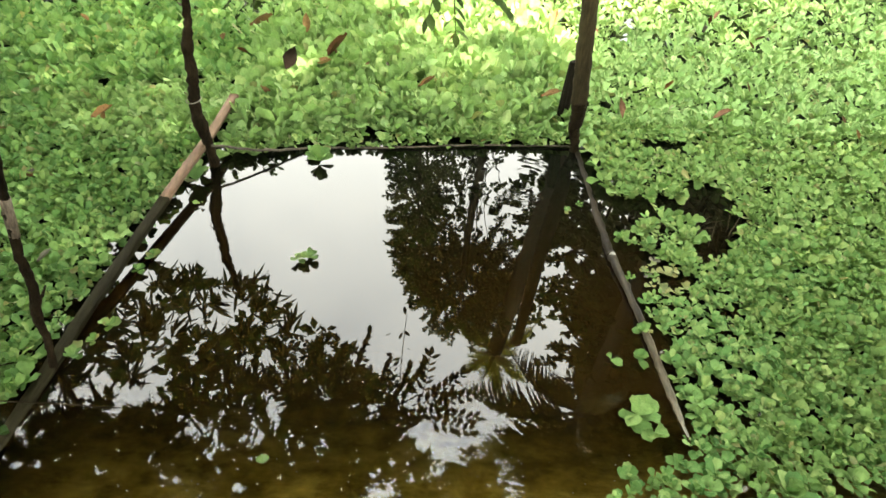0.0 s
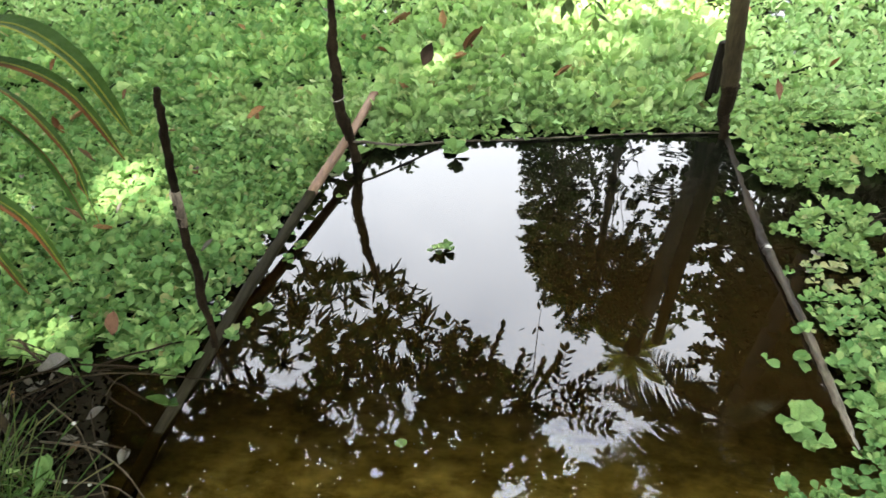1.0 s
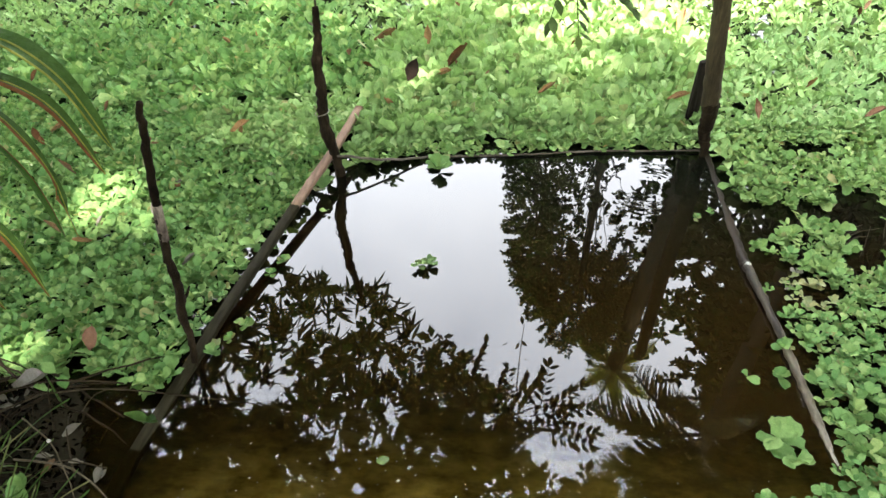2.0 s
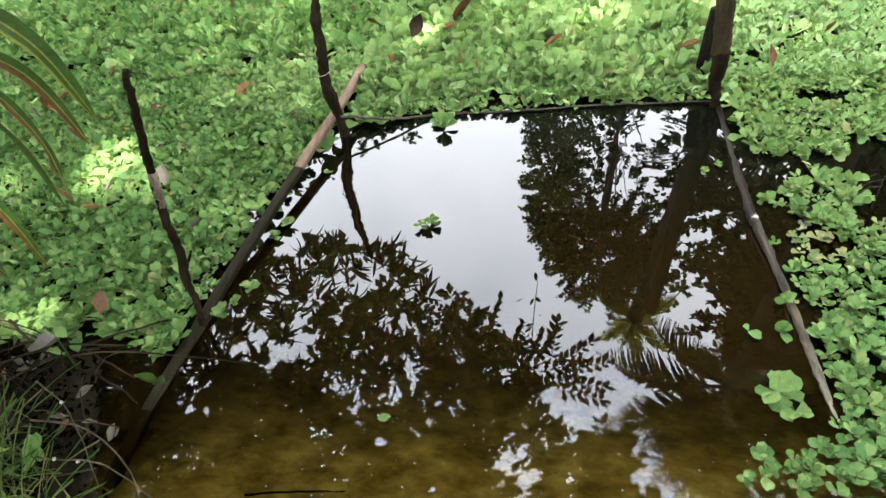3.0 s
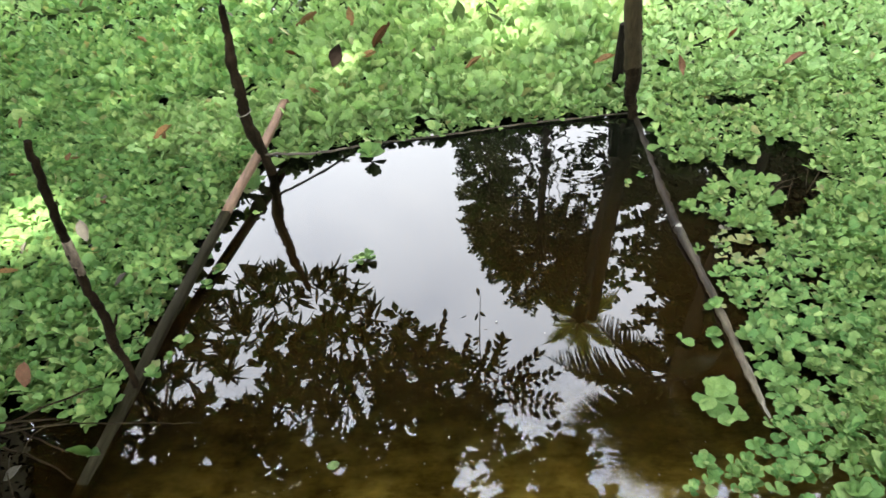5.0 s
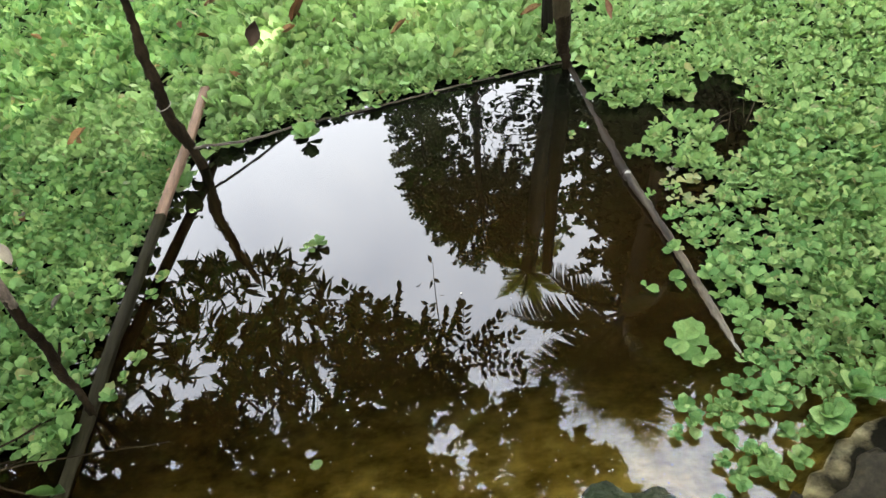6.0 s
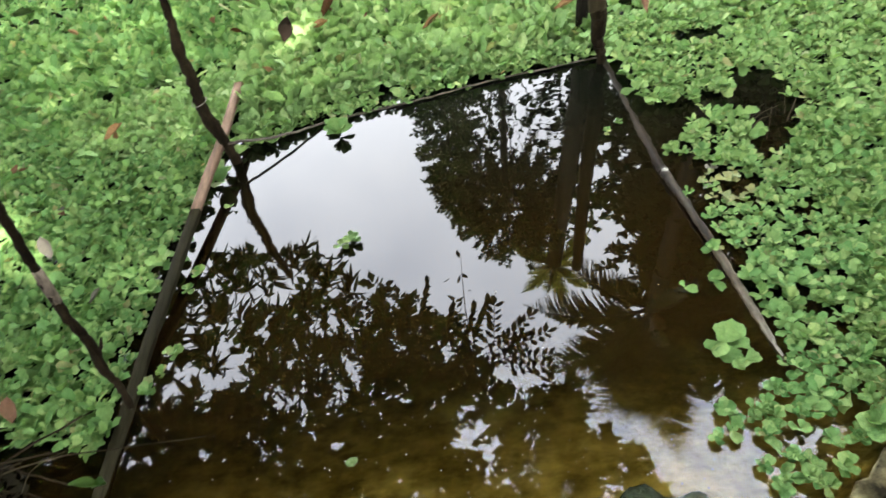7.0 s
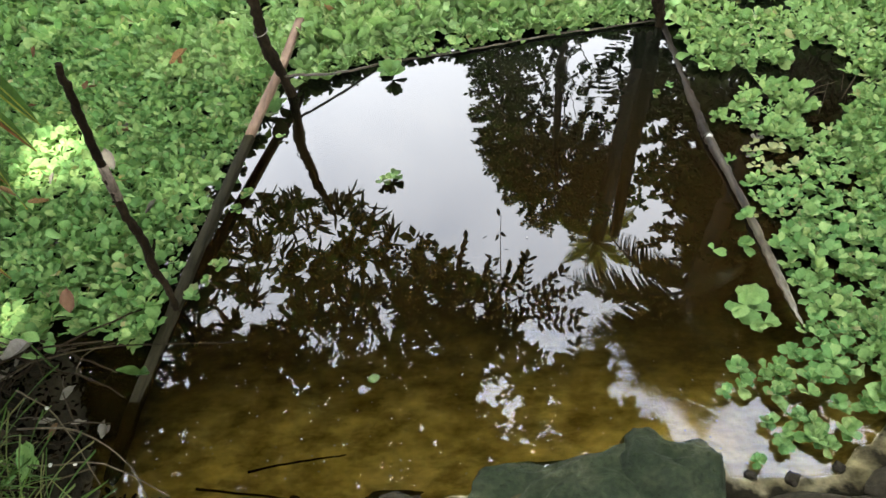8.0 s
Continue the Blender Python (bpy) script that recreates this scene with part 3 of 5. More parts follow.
def thin_rods():
    a = [(-0.815, 2.345, 0.112), (-0.77, 2.36, 0.100), (-0.60, 2.43, 0.05), (-0.41, 2.543, 0.008), (-0.20, 2.575, 0.004), (0.05, 2.60, 0.006)]
    solo("rod", knobby(a, [0.0065, 0.006, 0.006, 0.0055, 0.005, 0.004], 31, rough=0.06, sides=7), ROD_WOOD, "thin pale stick lying from the stake onto the water", "stick")
    b = [(-0.10, 2.575, 0.010), (0.10, 2.605, 0.010), (0.31, 2.645, 0.010), (0.55, 2.665, 0.010), (0.80, 2.685, 0.010)]
    solo("rod", knobby(b, [0.003, 0.0035, 0.004, 0.004, 0.004], 33, rough=0.06, sides=7), ROD_WOOD, "thin grey pole floating along the plants' edge", "stick")


def right_rail():
    ob = thing("rail", "half-sunken crooked branch lying along the pond's edge", "branch")
    wet = [(0.835, 2.70, -0.012), (0.832, 2.45, -0.014), (0.834, 2.18, -0.013), (0.836, 2.0, -0.008), (0.836, 1.85, 0.008)]
    part("wet_end", knobby(wet, [0.018, 0.020, 0.020, 0.019, 0.018], 41, rough=0.08), RAIL_WET, ob, "brown waterlogged end of the branch")
    dry = [(0.836, 1.86, 0.010), (0.842, 1.78, 0.014), (0.858, 1.62, 0.014), (0.876, 1.40, 0.010), (0.888, 1.24, 0.003), (0.897, 1.12, -0.003), (0.905, 1.0, -0.012)]
    part("bare_wood", knobby(dry, [0.017, 0.0145, 0.0135, 0.0130, 0.0130, 0.0110, 0.006], 42, rough=0.08), RAIL_WOOD, ob, "bleached grey cracked wood")
    part("knot", (np.array(blob(0.010, 43, 0.25)[0]) + np.array((0.836, 1.845, 0.024)), blob(0.010, 43, 0.25)[1]), NODE_WHITE, ob, "pale cut knot")


def blob(radius, seed, rough=0.2, squash=(1, 1, 1), rings=7, sides=10):
    rng = np.random.RandomState(seed)
    v, q = [], []
    for k in range(rings):
        el = -math.pi / 2 + math.pi * (k + 0.5) / rings
        for s in range(sides):
            a = 2 * math.pi * s / sides
            r = radius * (1 + rough * rng.uniform(-1, 1))
            v.append((r * math.cos(el) * math.cos(a) * squash[0], r * math.cos(el) * math.sin(a) * squash[1], r * math.sin(el) * squash[2]))
    for k in range(rings - 1):
        for s in range(sides):
            a, b = k * sides + s, k * sides + (s + 1) % sides
            q.append((a, b, b + sides, a + sides))
    for k in (0, rings - 1):
        c = len(v)
        v.append((0, 0, radius * squash[2] * (-1 if k == 0 else 1)))
        for s in range(0, sides, 2):
            a, b, e = k * sides + s, k * sides + (s + 1) % sides, k * sides + (s + 2) % sides
            q.append((c, a, b, e) if k else (c, e, b, a))
    return np.array(v), np.array(q)


def left_stick():
    base = (-0.985, 1.185, -0.25)
    ob = thing("stick", "thin dark crooked stick stuck upright beside the plank", "stick", at=base)
    pts = [(-0.985, 1.17, -0.25), (-0.975, 1.191, 0.0), (-0.955, 1.19, 0.12), (-0.935, 1.17, 0.25), (-0.905, 1.16, 0.38), (-0.90, 1.15, 0.46), (-0.872, 1.135, 0.60), (-0.842, 1.122, 0.75), (-0.812, 1.114, 0.89), (-0.797, 1.112, 0.955)]
    s = knobby(pts, [0.011, 0.012, 0.011, 0.013, 0.013, 0.012, 0.012, 0.011, 0.010, 0.008], 51, rough=0.10, sides=8, knob=0.15)
    part("shaft", (rel(s[0], base), s[1]), BARK, ob)
    s = tube([(-0.882, 1.141, 0.55), (-0.870, 1.134, 0.61), (-0.858, 1.129, 0.67)], [0.0132, 0.0138, 0.0122], 8, 0.05, 52)
    part("bare_patch", (rel(s[0], base), s[1]), STICK_BARE, ob, "pale patch where the bark is gone")
    s = tube([(-0.93, 1.165, 0.29), (-0.905, 1.18, 0.32), (-0.895, 1.19, 0.345)], [0.007, 0.005, 0.003], 5)
    part("snag", (rel(s[0], base), s[1]), BARK, ob)


left_pole()
right_pole()
plank_stub()
left_board()
thin_rods()
right_rail()
left_stick()

# ---------------------------------------------------------------- water lettuce
BIG = [wedge([0.05, 0.11, 0.19, 0.255, 0.20], c, 0.16, 0.10, s, 0.045) for c, s in ((0.06, 1), (-0.16, 2), (0.20, 3))]
FLAT = [wedge([0.06, 0.15, 0.25, 0.32, 0.26], c, 0.26, 0.14, s, 0.034) for c, s in ((-0.04, 4), (-0.18, 5), (0.10, 6))]
ROSETTE = [wedge([0.07, 0.20, 0.33, 0.42, 0.30], c, 0.3, 0.09, s, 0.035, 0.08) for c, s in ((-0.06, 14), (-0.16, 15), (0.12, 16))]
LOW = [blade([0.06, 0.13, 0.215, 0.18], curl=0.05, cup=0.3, wave=0.03, seed=7)]


def board_x(y):
    return np.interp(y, [0.6, 1.15, 1.75, 2.2, 2.8, 3.2], [-1.04, -1.04, -0.99, -0.92, -0.86, -0.84])


def rail_x(y):
    return np.interp(y, [0.6, 0.9, 1.2, 1.5, 1.9, 2.2, 2.7], [0.70, 0.88, 0.905, 0.875, 0.848, 0.865, 0.86])


def edge_y(x):
    return np.interp(x, [-0.9, -0.8, -0.41, -0.2, 0.3, 0.8, 0.9], [2.40, 2.41, 2.53, 2.54, 2.62, 2.66, 2.67])


def grows(x, y, rng):
    """Which plants stand at a place: None for open water, else their kind."""
    if y > 10.8 or abs(x) > 8.6:
        return None
    bx, rx, ey = board_x(y), rail_x(y), edge_y(x)
    if ((x + 0.84) / 0.05) ** 2 + ((y - 2.58) / 0.27) ** 2 < 1:
        return None
    if x < bx + 0.012:
        low = 1.07 if x > -1.3 else 1.10
        if y < low + 0.05 * math.sin(9 * x):
            return None
        # left of the plank a darker leaf, partly its own green, partly tree shade
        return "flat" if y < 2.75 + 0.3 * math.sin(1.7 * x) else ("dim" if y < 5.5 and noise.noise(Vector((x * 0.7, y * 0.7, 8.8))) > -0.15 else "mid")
    if x > rx + 0.02:
        tuft = ((x - 1.07 - 0.35 * (y - 1.98)) / 0.13) ** 2 + ((y - 1.98) / 0.19) ** 2
        hole = ((x - 1.30 - 0.25 * (y - 2.12)) / (0.125 + 0.02 * math.sin(31 * y))) ** 2 + ((y - 2.12) / 0.29) ** 2
        slit = ((x - 1.27) / 0.125) ** 2 + ((y - 2.705) / 0.06) ** 2
        bay = 2.02 < y < 2.27 + 0.025 * math.sin(23 * x) and x < 1.24
        lane = 1.84 < y < 2.3 and x < rx + 0.03
        dead = ((x - 1.03) / 0.11) ** 2 + ((y - 1.72) / 0.13) ** 2
        if dead < 1 and rng.random() < 0.85:
            return None
        if tuft > 1 and (min(hole, slit) < 1 or bay or lane):
            return None
        if 1.25 < y < 1.9 and x < rx + 0.06 and rng.random() < 0.3:
            return None
        if y < 0.85:
            return None
        if y < 2.0 and noise.noise(Vector((x * 7, y * 7, 2.2))) > (0.30 if y < 1.2 else 0.38) + 0.16 * (x > 1.15):
            return None
        return ("flat" if y < 1.8 and noise.noise(Vector((x * 3, y * 3, 5.1))) > 0.12 else "edge") if y < 2.9 else "mid"
    if y > ey + 0.02:
        gap = ((x + 0.14) / 0.055) ** 2 + ((y - 2.68) / 0.05) ** 2
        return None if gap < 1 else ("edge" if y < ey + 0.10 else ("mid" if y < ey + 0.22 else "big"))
    return None


def leaves_of(kind, rng):
    """Leaves of one plant: heading, tilt, roll, length, height above water, shape."""
    out = []
    n = {"big": rng.randint(8, 12), "mid": rng.randint(8, 12), "dim": rng.randint(8, 12), "flat": rng.randint(8, 12), "edge": rng.randint(8, 12)}[kind]
    a0 = rng.uniform(0, 6.28)
    for k in range(n):
        inner = k / n
        a = a0 + k * 2.4 + rng.uniform(-0.25, 0.25)
        if kind == "big":
            tilt, size = radians(36 + 42 * inner + rng.uniform(-14, 14)), rng.uniform(0.095, 0.145) * (1 - 0.3 * inner)
        elif kind in ("mid", "dim"):
            tilt, size = radians(18 + 40 * inner + rng.uniform(-12, 12)), rng.uniform(0.06, 0.09) * (1 - 0.35 * inner)
        else:
            tilt, size = radians(6 + 40 * inner + rng.uniform(-12, 24)), rng.uniform(0.033, 0.064) * (1 - 0.35 * inner)
        out.append((a, tilt, rng.uniform(-0.5, 0.5), size, 0.006 + 0.012 * inner + rng.uniform(0, 0.012), rng.randint(0, 2)))
    return out


def build_lettuce():
    rng = random.Random(17)
    spots = []
    y = 0.62
    while y < 10.8:
        far = y > 5.0
        step = 0.046 if y < 2.92 else (0.076 if y < 4 else (0.105 if y < 6 else 0.20))
        x = -8.6
        while x < 8.6:
            reach = max(0.80 * y + 1.0, 2.7)
            w = step if abs(x) < reach else 0.26
            px, py = x + rng.uniform(-0.42, 0.42) * w, y + rng.uniform(-0.42, 0.42) * step
            kind = grows(px, py, rng)
            if kind:
                spots.append((px, py, kind, w))
                if px > 0 and 0.95 < py < 2.0 and rng.random() < 0.95:
                    spots.append((px + rng.uniform(-0.03, 0.03), py + rng.uniform(-0.03, 0.03), rng.choice(("flat", "edge")), w))
            x += w
        y += step
    near = sorted(range(len(spots)), key=lambda i: (spots[i][0] - 0.0) ** 2 * (0.7 if spots[i][0] > 0 else 0.9) + (spots[i][1] - 1.55) ** 2 * 1.0)[:290]
    near = set(near)
    # plants of their own, each leaf a part
    shapes = {}
    for kind, forms in (("big", BIG), ("mid", BIG), ("dim", BIG), ("flat", FLAT), ("edge", FLAT)):
        for s, f in enumerate(forms):
            for mname, mat in (("green", {"flat": LETTUCE, "dim": LETTUCE, "edge": LETTUCE_EDGE}.get(kind, LETTUCE_BRIGHT)), ("pale", LETTUCE_PALE)):
                shapes[kind, s, mname] = mesh_of("leaf", f[0], f[1], mat)
    labels = {"big": "bright green upright water lettuce crowding the pond's surface", "mid": "green water lettuce crowding the pond's surface", "dim": "dull green water lettuce crowding the pond's surface", "flat": "flat green water lettuce rosette floating on the pond", "edge": "light green flat water lettuce rosette floating on the pond"}
    first = {}
    for i in sorted(near):
        px, py, kind, w = spots[i]
        pick = (kind, rng.randint(0, 6))
        m = pose(px, py, 0.004, 0, 0, math.degrees(rng.uniform(0, 6.28))) @ Matrix.Scale(rng.choice((0.6, 0.72, 0.82, 0.92, 1.06)) * (0.92 if px > 0 and py < 2.0 else 1.22 if px < 0 else 1.0), 4)
        if pick in first:
            copy_thing(first[pick], m)
            continue
        ob = thing("water_lettuce", labels[kind], "water plant", "water lettuce on the pond")
        ob.matrix_basis = m
        for a, tilt, roll, size, h, s in leaves_of(kind, rng):
            lf = new("leaf", shapes[kind, s, "pale" if rng.random() < 0.025 else "green"])
            lf.parent = ob
            lf.matrix_basis = Matrix.Translation((rng.uniform(-0.01, 0.01), rng.uniform(-0.01, 0.01), h)) @ Euler((tilt, 0, a)).to_matrix().to_4x4() @ Matrix.Rotation(roll, 4, "Y") @ Matrix.Scale(size, 4)
        first[pick] = ob
    # the rest of the carpet
    heaps = {"big": Soup(), "mid": Soup(), "dim": Soup(), "flat": Soup(), "edge": Soup(), "pale": Soup()}
    rows = {}
    for i, (px, py, kind, w) in enumerate(spots):
        if i in near:
            continue
        grow = rng.choice((0.7, 0.82, 0.92, 1.02, 1.2)) * ((1.14 if px < -0.8 and py < 2.95 else 1.0 if py < 3.3 and kind != "dim" else 1.35 if kind == "dim" else 1.12) if w < 0.13 else (1.35 if w < 0.22 else 1.8))
        simple = py > 3.3 or abs(px) > max(0.70 * py + 0.75, 1.9)
        for a, tilt, roll, size, h, s in leaves_of(kind, rng):
            heap = "pale" if rng.random() < 0.022 else kind
            rows.setdefault((heap, kind, 9 if simple else s), []).append((a, tilt, roll * 2, size * grow, px + rng.uniform(-0.015, 0.015), py + rng.uniform(-0.015, 0.015), h))
    for (heap, kind, s), r in rows.items():
        r = np.array(r)
        form = LOW[0] if s == 9 else (FLAT if kind in ("flat", "edge") else BIG)[s]
        turns = turn_z(r[:, 0]) @ turn_x(r[:, 1]) @ turn_y(r[:, 2])
        wide = np.random.RandomState(s).uniform(0.72, 1.12, len(r))
        heaps[heap].strew(form, turns, r[:, 4:7], np.stack([r[:, 3] * wide, r[:, 3], r[:, 3]], 1))
    for heap, mat, label in (("big", LETTUCE_BRIGHT, "dense carpet of bright green upright water lettuce"), ("mid", LETTUCE_BRIGHT, "dense carpet of green water lettuce"), ("dim", LETTUCE, "dense carpet of dull green water lettuce"), ("flat", LETTUCE, "dense carpet of small flat water lettuce"), ("edge", LETTUCE_EDGE, "dense carpet of small light green water lettuce"), ("pale", LETTUCE_PALE, "yellowing water lettuce leaves in the carpet")):
        if heaps[heap].n:
            solo("water_lettuce_carpet", heaps[heap].mesh("water_lettuce_carpet", mat), mat, label, "water plants", kind="stuff")


def rosette(x, y, n, size, label, seed, tilt0=10, mat=None, spread=30):
    rng = random.Random(seed)
    ob = thing("water_lettuce", label, "water plant", "water lettuce on the pond", at=(x, y, 0.004))
    for k in range(n):
        s = rng.randint(0, 2)
        me = mesh_of("leaf", ROSETTE[s][0], ROSETTE[s][1], mat or (LETTUCE_PALE if rng.random() < 0.08 else LETTUCE))
        lf = new("leaf", me)
        lf.parent = ob
        inner = k / n
        lf.matrix_basis = Matrix.Translation((0, 0, 0.006 + 0.012 * inner)) @ Euler((radians(tilt0 + spread * inner + rng.uniform(-9, 20)), rng.uniform(-0.35, 0.35), k * 2.4 + rng.uniform(-0.3, 0.3) + seed)).to_matrix().to_4x4() @ Matrix.Scale(size * (1 - 0.4 * inner) * rng.uniform(0.75, 1.2), 4)


FREE = "loose flat water lettuce floating in the open brown water"
for k, (x, y, n, size) in enumerate([
        (0.82, 1.33, 6, 0.05), (0.726, 1.317, 2, 0.045), (0.86, 1.45, 5, 0.045),
        (0.705, 2.135, 3, 0.032), (0.765, 2.185, 3, 0.03), (-0.40, 2.49, 4, 0.06),
        (-0.857, 1.72, 4, 0.045), (-0.885, 1.64, 3, 0.04), (-0.876, 1.37, 5, 0.05), (-0.93, 1.24, 4, 0.055), (-0.90, 1.30, 3, 0.04), (-0.79, 2.06, 2, 0.035),
        (0.64, 0.83, 4, 0.045), (0.70, 0.86, 5, 0.05), (0.76, 0.82, 6, 0.055), (0.80, 0.75, 6, 0.05), (0.74, 0.68, 6, 0.05), (0.82, 0.69, 5, 0.055), (0.72, 0.74, 5, 0.05), (0.90, 0.78, 5, 0.06), (0.86, 0.86, 6, 0.055), (0.79, 0.90, 4, 0.06), (0.67, 0.64, 5, 0.042), (0.84, 0.94, 4, 0.05)]):
    rosette(x, y, n + 4 if n > 2 else n, size * (0.62 if y < 0.96 else 0.78), FREE, 60 + k)
rosette(-0.845, 2.22, 3, 0.10, "large green water lettuce leaves between plank and stake", 95, 14)
rosette(-0.86, 2.30, 3, 0.08, "large green water lettuce leaves between plank and stake", 96, 20)
rosette(-0.37, 2.43, 7, 0.085, "light green water lettuce rosette floating at the plants' edge", 93, 6, LETTUCE_EDGE, 30)
rosette(-0.315, 1.755, 7, 0.042, "small light green water lettuce floating alone in open water", 94, 2, LETTUCE_EDGE, 14)
rosette(-0.345, 1.74, 4, 0.034, "small light green water lettuce floating alone in open water", 92, 2, LETTUCE_EDGE, 14)
rosette(0.762, 1.10, 8, 0.076, "large fresh green water lettuce rosette floating beside the branch", 91, 3, LETTUCE_EDGE, 22)
rosette(0.795, 1.035, 7, 0.052, "fresh green water lettuce rosette floating beside the branch", 90, 3, LETTUCE_EDGE, 22)
rc = random.Random(53)
for k in range(26):
    a = rc.uniform(0, 1)
    x, y = 0.72 + 0.30 * a + rc.uniform(-0.08, 0.08), 0.66 + 0.28 * rc.random()
    if ground_height(np.array(x), np.array(y)) < -0.03:
        rosette(x, y, rc.randint(3, 8), rc.uniform(0.026, 0.044), "small crinkled water lettuce crowding beside the bank", 700 + k, 12, rc.choice([LETTUCE, LETTUCE_EDGE, LETTUCE_EDGE]), 40)
rosette(1.02, 0.80, 8, 0.065, "tall deep green water lettuce at the bank", 97, 30, LETTUCE, 35)
rosette(1.12, 0.86, 8, 0.07, "tall deep green water lettuce at the bank", 98, 35, LETTUCE, 35)
build_lettuce()
rosette(1.02, 1.76, 7, 0.04, "yellowing half-dead water lettuce beside the rail", 99, 8, LETTUCE_PALE, 25)
rosette(1.07, 1.68, 6, 0.035, "yellowing half-dead water lettuce beside the rail", 100, 8, LETTUCE_PALE, 25)
rd = random.Random(57)
for k in range(20):
    rosette(1.03 + rd.uniform(-0.09, 0.09), 1.72 + rd.uniform(-0.11, 0.11), rd.randint(3, 6), rd.uniform(0.020, 0.032), "withered yellow-brown water lettuce beside the rail", 760 + k, 4, rd.choice([LETTUCE_PALE, LETTUCE_PALE, DEAD_GREY, LETTUCE_EDGE]), 25)


# ---------------------------------------------------------------- fallen leaves
OVAL = blade([0.02, 0.15, 0.25, 0.24, 0.15, 0.01], curl=0.34, cup=0.95, wave=0.09, seed=8)


def fallen(name, x, y, z, heading, size, mat, label, tilt=8, roll=0, wide=1.0):
    me = mesh_of(name, OVAL[0] * np.array([wide, 1, 1]), OVAL[1], mat)
    ob = new(name, me)
    ob.matrix_basis = pose(x, y, z, tilt, roll, heading) @ Matrix.Scale(size * 0.82, 4)
    tagged(ob, label, "leaf", "fallen leaves")


fallen("fallen_leaf", -1.315, 1.175, 0.045, 10, 0.10, DEAD_PINK, "pinkish-brown dead leaf lying on the water plants", 20, 0, 1.2)
fallen("fallen_leaf", -1.40, 2.56, 0.09, -60, 0.13, DEAD_ORANGE, "brown dead leaf lying on the water plants", 10, 20, 0.8)
fallen("fallen_leaf", -1.33, 2.54, 0.10, -120, 0.07, DEAD, "brown curled dead leaf on the water plants", 40, 20)
fallen("fallen_leaf", -0.64, 3.15, 0.11, -8, 0.17, DEAD_BLACK, "black rotten leaf standing among the plants", 70, 25, 1.05)
fallen("fallen_leaf", -0.52, 3.24, 0.10, -100, 0.14, DEAD_ORANGE, "orange-brown dead leaf on the water plants", 5, 10, 0.8)
fallen("fallen_leaf", -0.47, 3.33, 0.10, -50, 0.22, DEAD, "long brown dead leaf on the water plants", 16, 0, 0.4)
fallen("fallen_leaf", -0.96, 3.74, 0.10, -85, 0.18, DEAD, "dark brown curled leaf on the water plants", 8, 0, 0.6)
fallen("fallen_leaf", -0.62, 3.70, 0.09, 10, 0.14, DEAD_ORANGE, "orange dead leaf standing in the water plants", 55, 0, 0.8)
fallen("fallen_leaf", 0.68, 3.02, 0.10, -95, 0.13, DEAD_ORANGE, "orange-brown dead leaf beside the post", 6, 10, 0.7)
fallen("fallen_leaf", 1.085, 2.89, 0.07, 12, 0.12, DEAD_PINK, "pinkish dead leaf standing in the plants", 30, 0, 0.7)
fallen("fallen_leaf", 1.56, 2.93, 0.08, -85, 0.12, DEAD_PINK, "reddish dead leaf on the water plants", 10, 0, 0.8)
fallen("fallen_leaf", 0.85, 3.98, 0.10, -30, 0.17, DEAD_ORANGE, "orange dead leaf on the water plants", 30, 0, 0.6)
fallen("fallen_leaf", -1.42, 1.86, 0.06, 30, 0.12, DEAD_GREY, "pale grey dead leaf behind the stick", 15, 0, 0.9)
fallen("fallen_leaf", -1.46, 1.00, 0.055, -80, 0.17, DEAD_GREY, "pale grey curled dead leaf on the bank", 6, 10, 0.9)
fallen("fallen_leaf", 0.05, 3.05, 0.10, -70, 0.12, DEAD, "brown dead leaf on the water plants", 10, 0, 0.5)
rg = random.Random(72)
for k in range(14):
    x, y = rg.uniform(-1.5, -1.06), rg.uniform(0.72, 1.0)
    fallen("fallen_leaf", x, y, float(ground_height(np.array(x), np.array(y))) + 0.03, rg.uniform(0, 360), rg.uniform(0.035, 0.075), rg.choice([DEAD_GREY, DEAD_GREY, DEAD]), "small pale withered leaf on the wet bank", rg.uniform(0, 40), rg.uniform(-30, 30), rg.uniform(0.6, 1.1))
rl = random.Random(71)
for k in range(64):
    x, y = rl.uniform(-3.6, 2.8), rl.uniform(2.7, 5.8)
    if k < 18:
        x, y = rl.uniform(-2.4, -1.2), rl.uniform(1.4, 2.6)
    fallen("fallen_leaf", x, y, 0.07 if y > 2.6 else 0.04, rl.uniform(0, 360), rl.uniform(0.05, 0.11), rl.choice([DEAD, DEAD, DEAD_ORANGE, DEAD_PINK, DEAD_GREY]), "small brown dead leaf lying on the water plants", rl.uniform(5, 45), rl.uniform(-20, 20), rl.uniform(0.4, 0.9))
disc = blade([0.05, 0.42, 0.55, 0.55, 0.42, 0.05], 0.02, 0.03, 0.0)
ob = solo("floating_leaf", disc, FLOAT, "single round bright green leaf floating on brown water", "leaf")
ob.matrix_basis = pose(-0.306, 0.928, 0.004, 3, 0, 200) @ Matrix.Scale(0.032, 4)
for x, y, h, s in ((-1.02, 0.95, 250, 0.085), (-0.99, 0.95, 100, 0.08)):
    ob = solo("floating_leaf", (OVAL[0] * np.array([0.8, 1, 1]), OVAL[1]), STRAP, "green pointed leaf lying on the sunken plank", "leaf")
    ob.matrix_basis = pose(x, y, 0.02, 12, 0, h) @ Matrix.Scale(s, 4)

